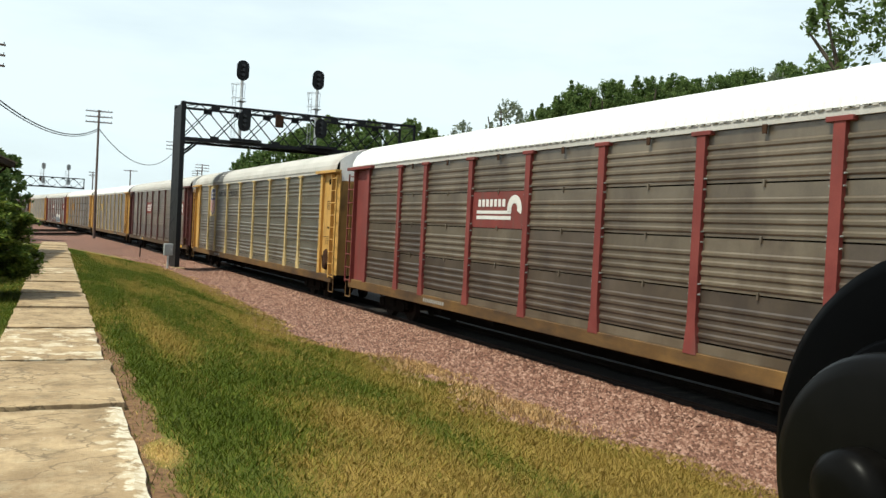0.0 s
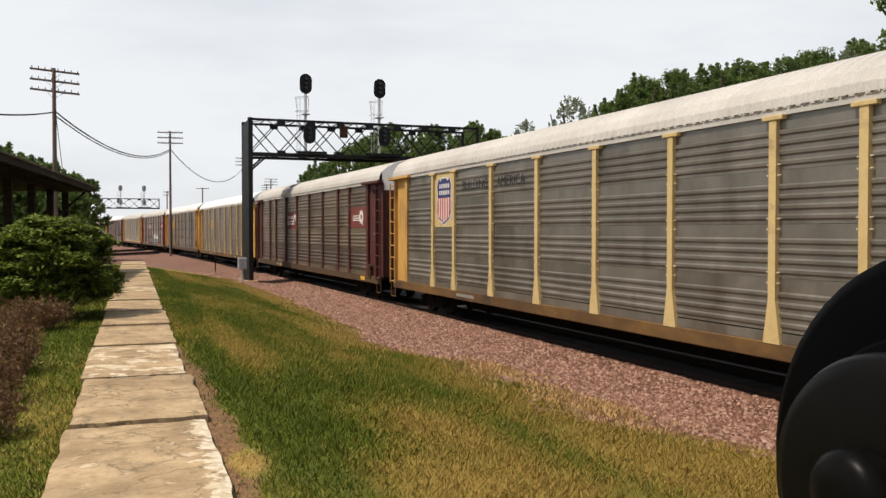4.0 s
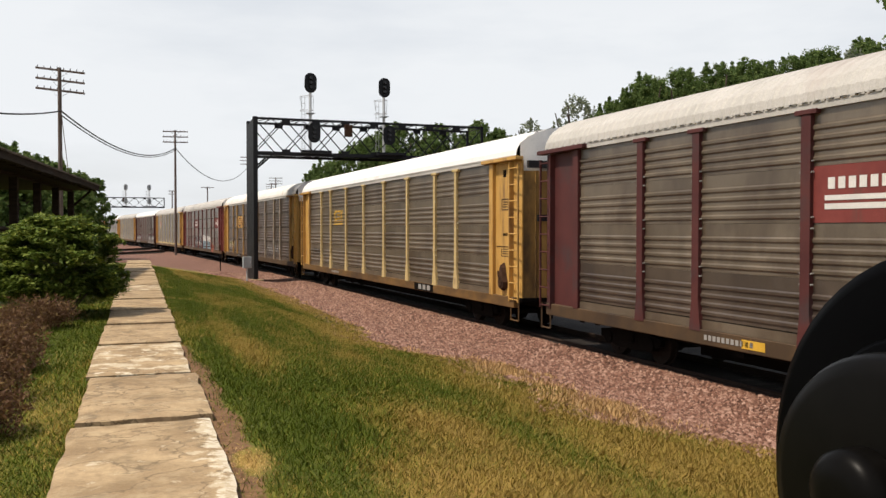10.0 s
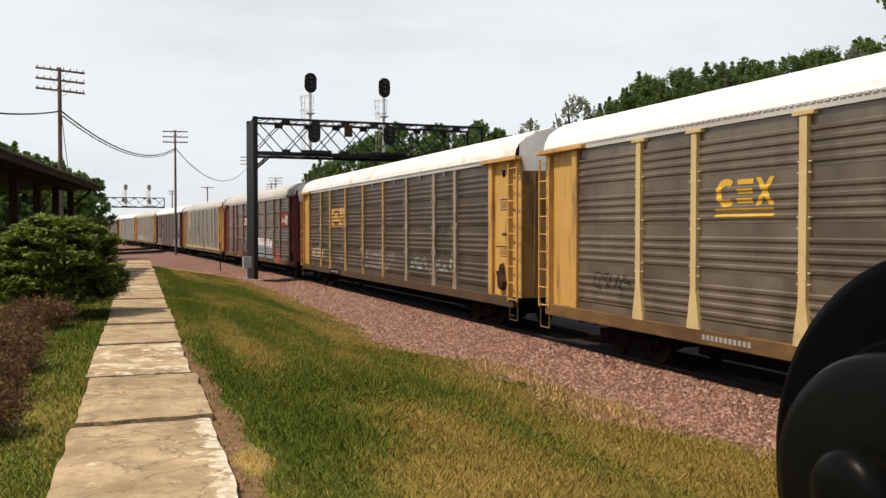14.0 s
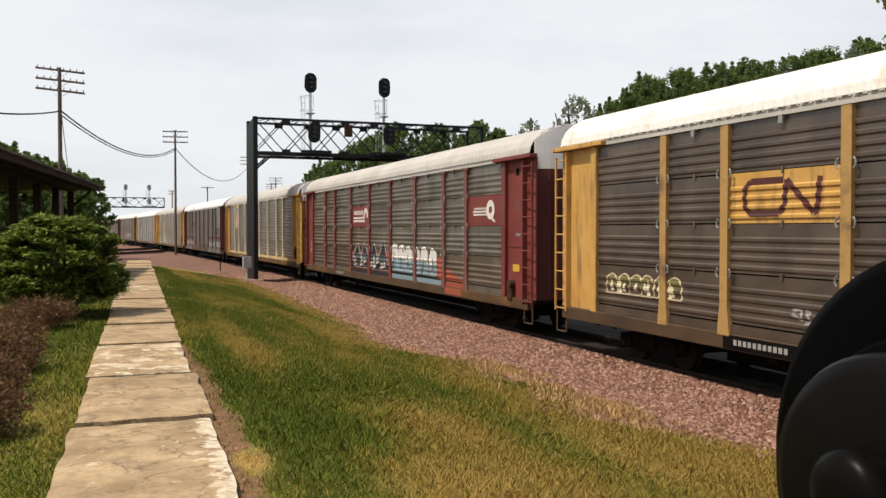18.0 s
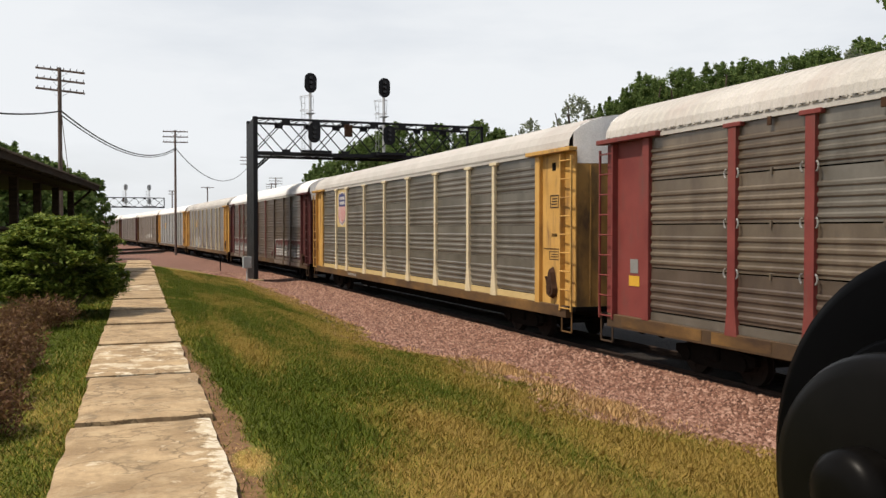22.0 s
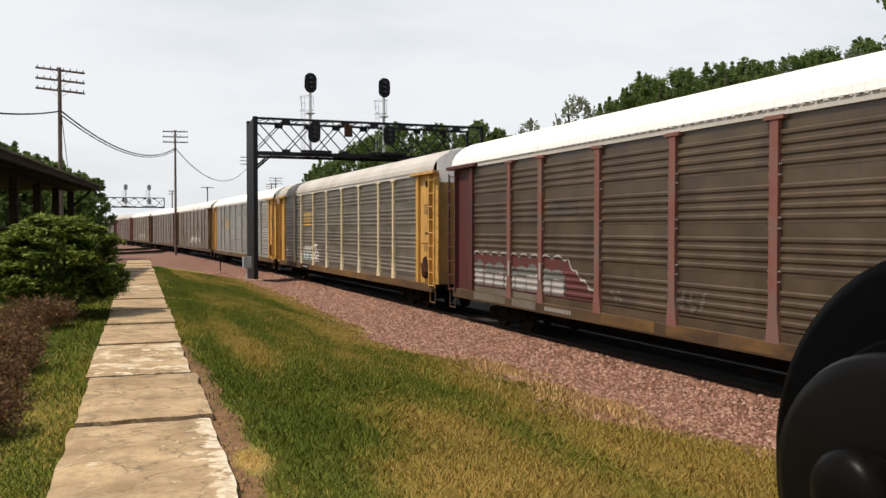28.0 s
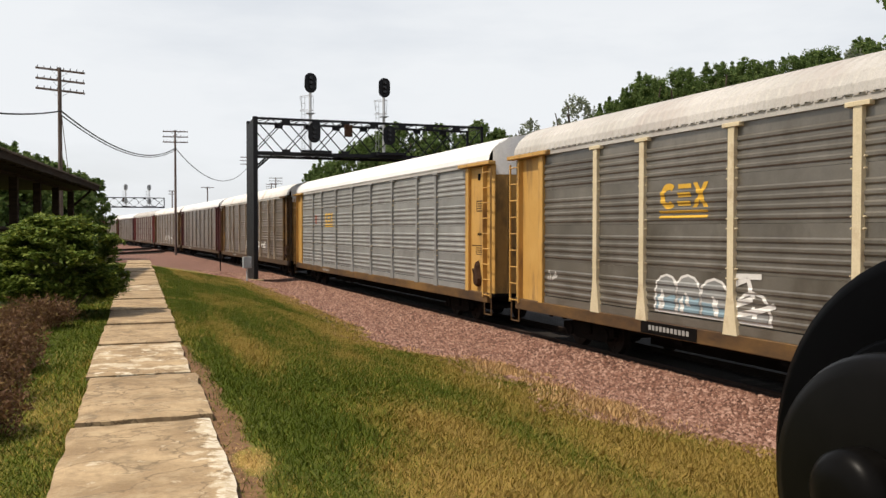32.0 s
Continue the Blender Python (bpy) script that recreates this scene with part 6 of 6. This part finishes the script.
def dry_shrub(x, y, w, h, seed):
    """Thin stems fanning from the foot, each with short twigs and a few shrivelled leaves."""
    rng = np.random.default_rng(seed)
    s = thing("dry_shrub", "low brown half-dead shrub beside the footpath", "shrub", (x, y, ground_z(x, y)))
    verts, faces, lv, lf = [], [], [], []

    def sliver(p, q, r):
        d = np.cross(q - p, rng.normal(size=3))
        d *= r / (np.linalg.norm(d) + 1e-6)
        i = len(verts)
        verts.extend([tuple(p - d), tuple(p + d), tuple(q + 0.4 * d), tuple(q - 0.4 * d)])
        faces.append((i, i + 1, i + 2, i + 3))

    for k in range(int(110 * w)):
        a, r = rng.random() * 6.28, rng.random() ** 0.5
        foot = np.array((0.62 * r * w / 2 * math.cos(a), 0.62 * r * w / 2 * math.sin(a), -0.02))
        tip = np.array((r * w / 2 * math.cos(a), r * w / 2 * math.sin(a), h * (0.6 + 0.5 * rng.random()) * (1 - 0.45 * r * r)))
        mid = 0.5 * (foot + tip) + 0.05 * rng.normal(size=3)
        sliver(foot, mid, 0.007)
        sliver(mid, tip, 0.005)
        for _ in range(11):
            u = 0.25 + 0.75 * rng.random()
            p = (mid + (tip - mid) * (2 * u - 1)) if u > 0.5 else (foot + (mid - foot) * 2 * u)
            q = p + np.array((0.06 * rng.normal(), 0.06 * rng.normal(), 0.02 + 0.07 * rng.random()))
            sliver(p, q, 0.0035)
            for _ in range(3):
                c = q + 0.02 * rng.normal(size=3)
                e, g = 0.024 * rng.normal(size=3), 0.024 * rng.normal(size=3)
                i = len(lv)
                lv.extend([tuple(c), tuple(c + e), tuple(c + g)])
                lf.append((i, i + 1, i + 2))
    many("brushwood", verts, faces, M["twig_dry"], s)
    many("withered_leaves", lv, lf, M["leaf_withered"], s)


for i, (x, y, w, h) in enumerate(((-1.25, 17.5, 1.35, 0.62), (-1.55, 14.8, 1.2, 0.56), (-1.38, 12.3, 1.25, 0.62), (-1.38, 10.4, 1.1, 0.56), (-1.22, 8.6, 1.0, 0.52))):
    dry_shrub(x, y, w, h, 100 + i)


def grass_blades(name, material, label, pts, up):
    """One mesh of single-triangle blades; the shading follows the turf's general surface."""
    p = np.asarray(pts, dtype=float)
    n = len(p)
    co = np.empty((n, 3, 3))
    co[:, 0], co[:, 1], co[:, 2] = p[:, 0:3] - p[:, 3:6], p[:, 0:3] + p[:, 3:6], p[:, 0:3] + p[:, 6:9]
    me = bpy.data.meshes.new(name)
    me.vertices.add(3 * n)
    me.vertices.foreach_set("co", co.ravel())
    me.loops.add(3 * n)
    me.loops.foreach_set("vertex_index", np.arange(3 * n, dtype=np.int32))
    me.polygons.add(n)
    me.polygons.foreach_set("loop_start", np.arange(0, 3 * n, 3, dtype=np.int32))
    me.update(calc_edges=True)
    lean = np.repeat(p[:, 6:9] * np.array((1, 1, 0)), 3, axis=0) * 1.3 + np.array(up)
    lean /= np.linalg.norm(lean, axis=1)[:, None]
    me.normals_split_custom_set_from_vertices(lean.tolist())
    me.materials.append(M[material])
    tagged(new(name, me), label, "grass", kind="stuff")


def build_grass():
    """Lush, mown and straw-coloured blades on the bank and beside the path."""
    rng = np.random.default_rng(8)
    total = 840000
    gx, gy = np.arange(-3.2, 9.0, 0.1), np.arange(3.4, 51.0, 0.2)
    dry_map = np.array([[dryness(x, y) for x in gx] for y in gy])
    dead_map = np.array([[straw_patch(x, y) for x in gx] for y in gy])
    slope = np.array([[ground_z(x, y) for x in gx] for y in gy])
    edge, soil = np.array([gravel_edge(y) for y in gy]), np.array([soil_width(y) for y in gy])
    r, g = rng.random((total, 6)), rng.normal(size=(total, 4))
    y = 3.6 + 46 * r[:, 0] ** 2.3
    px = path_x(y)
    x = np.where(r[:, 1] < 0.13, px - 0.60 - 2.4 * r[:, 2] ** 1.4, px + 0.60 + r[:, 2] * (np.interp(y, gy, edge) + 0.3 - px - 0.60))

    def at(table):
        u, v = np.clip((x - gx[0]) / 0.1, 0, len(gx) - 1.01), np.clip((y - gy[0]) / 0.2, 0, len(gy) - 1.01)
        i, j = u.astype(int), v.astype(int)
        u, v = u - i, v - j
        return (table[j, i] * (1 - u) + table[j, i + 1] * u) * (1 - v) + (table[j + 1, i] * (1 - u) + table[j + 1, i + 1] * u) * v

    off = x - px
    dead = at(dead_map) > 0.35 + 0.12 * g[:, 3]
    keep = ~((off > 0) & (off < np.interp(y, gy, soil) + 0.05 * g[:, 3]) & (y < 22) & ~dead & (r[:, 5] > 0.07))
    dry = np.where(dead, 1.0, at(dry_map) + 0.24 * g[:, 2])
    kind = np.where(dead, 3, np.where(dry < 0.27, 0, np.where(dry < 0.60, 1, 2)))
    h = (np.array((0.032, 0.022, 0.024, 0.024))[kind] + np.array((0.042, 0.032, 0.04, 0.04))[kind] * r[:, 3]) * (1 + 0.008 * y) * np.where(dead, 0.5, 1.0)
    w = 0.0022 + 0.00040 * y
    a = 6.28 * r[:, 4]
    rows = np.stack((x, y, at(slope) - 0.006, w * np.cos(a), w * np.sin(a), 0 * x, g[:, 0] * 0.75 * h, g[:, 1] * 0.75 * h, h), axis=1)
    sets = [rows[keep & (kind == k)] for k in range(4)]
    grass_blades("lush_grass", "blade_lush", "dark green lush grass along the footpath", sets[0], (0, 0, 1))
    grass_blades("mown_grass", "blade_green", "short mown yellow-green grass on the railway bank", sets[1], (0, 0, 1))
    grass_blades("dry_grass", "blade_dry", "dry straw-coloured grass in patches on the bank", sets[2], (0, 0, 1))
    grass_blades("dead_grass", "blade_straw", "flat orange patch of dead grass beside the footpath", sets[3], (0, 0, 1))


# ---- wooden shelter ----
def build_shelter():
    s = thing("shelter", "raised dark wooden viewing shelter with a low shingled roof", "shelter", (-0.585, 41.9, -0.06), -6.0)
    # local: the far corner of the roof at the origin, the long eave runs to -y, the roof spreads to -x
    L, W, ez, fl = 19.2, 7.0, 3.72, 0.80
    wood = M["shelter_wood"]
    bm = bmesh.new()
    v = [bm.verts.new(p) for p in ((0.0, 0.0, ez), (0.0, -L, ez), (-W, -L, ez), (-W, 0.0, ez), (-W / 2, -3.2, ez + 0.75), (-W / 2, -L + 3.2, ez + 0.75))]
    for f in ((0, 1, 5, 4), (1, 2, 5), (2, 3, 4, 5), (3, 0, 4)):
        bm.faces.new([v[i] for i in f])
    ext = bmesh.ops.extrude_face_region(bm, geom=bm.faces[:])
    for e in ext["geom"]:
        if isinstance(e, bmesh.types.BMVert):
            e.co.z -= 0.10
    bmesh.ops.recalc_face_normals(bm, faces=bm.faces[:])
    part("roof", bm, M["shingle"], s)
    shingle = boxed(-0.14, 0.14, -0.10, 0.10, 0.0, 0.022)
    me = bpy.data.meshes.new("shingle")
    shingle.to_mesh(me)
    shingle.free()
    me.materials.append(M["shingle"])
    for i in range(64):
        reuse("shingle", me, s, (0.0 + random.uniform(-0.01, 0.02), -0.15 - i * (L - 0.3) / 63, ez - 0.005))
    for a, b in (((0.02, 0.02), (0.02, -L)), ((0.02, 0.02), (-W, 0.02)), ((-W, 0.02), (-W, -L)), ((0.02, -L), (-W, -L))):
        part("fascia", barred((*a, ez - 0.11), (*b, ez - 0.11), 0.05, 0.2), wood, s)
    for i in range(17):
        y = -0.5 - i * (L - 1) / 16
        part("rafter", barred((-0.05, y, ez - 0.20), (-W / 2, y, ez + 0.42), 0.06, 0.14), wood, s)
    xs = (-1.0, -W + 1.0)
    for x in xs:
        part("plate", barred((x, -0.9, ez - 0.20), (x, -L + 0.9, ez - 0.20), 0.16, 0.22), wood, s)
    part("floor_deck", boxed(-W + 0.9, -0.9, -L + 0.9, -0.9, fl - 0.12, fl), wood, s)
    ys = [-0.95 - 3.7 * i for i in range(5)] + [-L + 0.95]
    part("soffit", boxed(-W + 0.06, -0.03, -L + 0.06, -0.06, ez - 0.215, ez - 0.19), wood, s)
    for y in ys:
        for x in xs:
            post = part("post", boxed(x - 0.12, x + 0.12, y - 0.12, y + 0.12, -0.1, ez - 0.28, bevel=0.01), wood, s)
            if y in (ys[0], ys[-1]):
                part("knee_brace", barred((x, y, ez - 1.0), (x + (0.8 if x > -3 else -0.8), y, ez - 0.26), 0.09, 0.09), wood, post)
    slat = boxed(-0.012, 0.012, -0.06, 0.06, -0.02, fl - 0.13)
    sm = bpy.data.meshes.new("slat")
    slat.to_mesh(sm)
    slat.free()
    sm.materials.append(wood)
    picket = boxed(-0.02, 0.02, -0.02, 0.02, fl, fl + 1.02)
    pm = bpy.data.meshes.new("picket")
    picket.to_mesh(pm)
    picket.free()
    pm.materials.append(wood)
    k = int((L - 1.9) / 0.15)
    for i in range(k):
        y = -1.0 - i * 0.15
        reuse("slat", sm, s, (-0.93, y, 0))
        reuse("picket", pm, s, (-1.0, y, 0))
    for i in range(int((W - 2) / 0.15)):
        ob = reuse("slat", sm, s, (-1.05 - i * 0.15, -L + 0.93, 0))
        ob.rotation_euler = (0, 0, radians(90))
        reuse("picket", pm, s, (-1.05 - i * 0.15, -L + 1.0, 0))
    for a, b in (((-1.0, -0.95), (-1.0, -L + 0.95)), ((-1.0, -L + 1.0), (-W + 1.0, -L + 1.0))):
        part("handrail", barred((*a, fl + 1.05), (*b, fl + 1.05), 0.10, 0.09), wood, s)
    part("bench", boxed(-W + 1.3, -1.4, -L + 4.0, -L + 4.4, fl + 0.42, fl + 0.47), wood, s)


build_shelter()
build_gravel()
build_grass()


def build_tufts():
    """Straw tufts where the grass meets the gravel, thickest in the bays of the edge."""
    rng = np.random.default_rng(21)
    pts = []
    for k in range(290):
        if k < 150:
            cx, cy = 6.9 + 0.40 * rng.normal(), 11.5 + 0.9 * rng.normal()
        elif k < 240:
            cx, cy = 7.1 + 0.35 * rng.normal(), 15.4 + 0.8 * rng.normal()
        else:
            cy = 6 + 42 * rng.random() ** 1.5
            cx = gravel_edge(cy) + 0.15 + 0.30 * rng.normal()
        for _ in range(40):
            x, y = cx + 0.09 * rng.normal(), cy + 0.13 * rng.normal()
            h = 0.03 + 0.10 * rng.random()
            a = rng.random() * 6.28
            w = 0.004 + 0.0005 * y
            pts.append((x, y, ground_z(x, y) - 0.01, w * math.cos(a), w * math.sin(a), 0.0, 0.05 * rng.normal(), 0.05 * rng.normal(), h))
    grass_blades("straw_tufts", "blade_straw", "dry orange straw tufts along the edge of the gravel", pts, (0, 0, 1))


build_tufts()


# ---- black knob on the camera's own mount ----
def build_knob():
    k = thing("mount_knob", "black rubber-ringed knob close before the lens", "camera mount")
    def lathe(prof, n=48):
        bm = bmesh.new()
        rings = [[bm.verts.new((r * math.cos(6.28319 * i / n), r * math.sin(6.28319 * i / n), z)) for i in range(n)] for r, z in prof]
        for a, b in zip(rings, rings[1:]):
            for i in range(n):
                bm.faces.new((a[i], a[(i + 1) % n], b[(i + 1) % n], b[i]))
        bm.faces.new(rings[-1])
        for f in bm.faces:
            f.smooth = True
        bmesh.ops.recalc_face_normals(bm, faces=bm.faces[:])
        return bm
    part("flange", lathe([(0.088, -0.03), (0.0955, -0.024), (0.0973, -0.008), (0.0958, -0.001), (0.089, 0.003), (0.05, 0.004)]), M["rubber"], k)
    part("barrel", lathe([(0.0535, 0.0), (0.0535, 0.030), (0.0527, 0.035), (0.050, 0.0395), (0.044, 0.0415), (0.014, 0.042)]), M["plastic_black"], k)
    part("groove_ring", lathe([(0.060, 0.000), (0.060, 0.014), (0.0575, 0.017), (0.048, 0.017)]), M["rubber"], k)
    part("button", lathe([(0.0175, 0.03), (0.0175, 0.048), (0.0165, 0.053), (0.013, 0.056), (0.006, 0.057)]), M["plastic_black"], k)
    return k


KNOB = build_knob()
KNOB_POSE = Matrix.Translation((0.1995, -0.0947, -0.35)) @ Vector((-2.6244, 0.1089, 1.0)).to_track_quat("Z", "Y").to_matrix().to_4x4()


def motions():
    for k, (car, wheels) in enumerate(TRAIN):
        walk(car, [(t, car_pose(y)) for t, y in speed_rows(FIRST_Y + CAR_GAP * k)])
        if k < 10:
            for w in wheels:
                at = w.location.copy()
                walk(w, [(i / 15, pose(*at, math.degrees(travelled(i / 15) / 0.40))) for i in range(481)])
    walk(KNOB, [(t, m @ KNOB_POSE) for t, m in PATH])


motions()
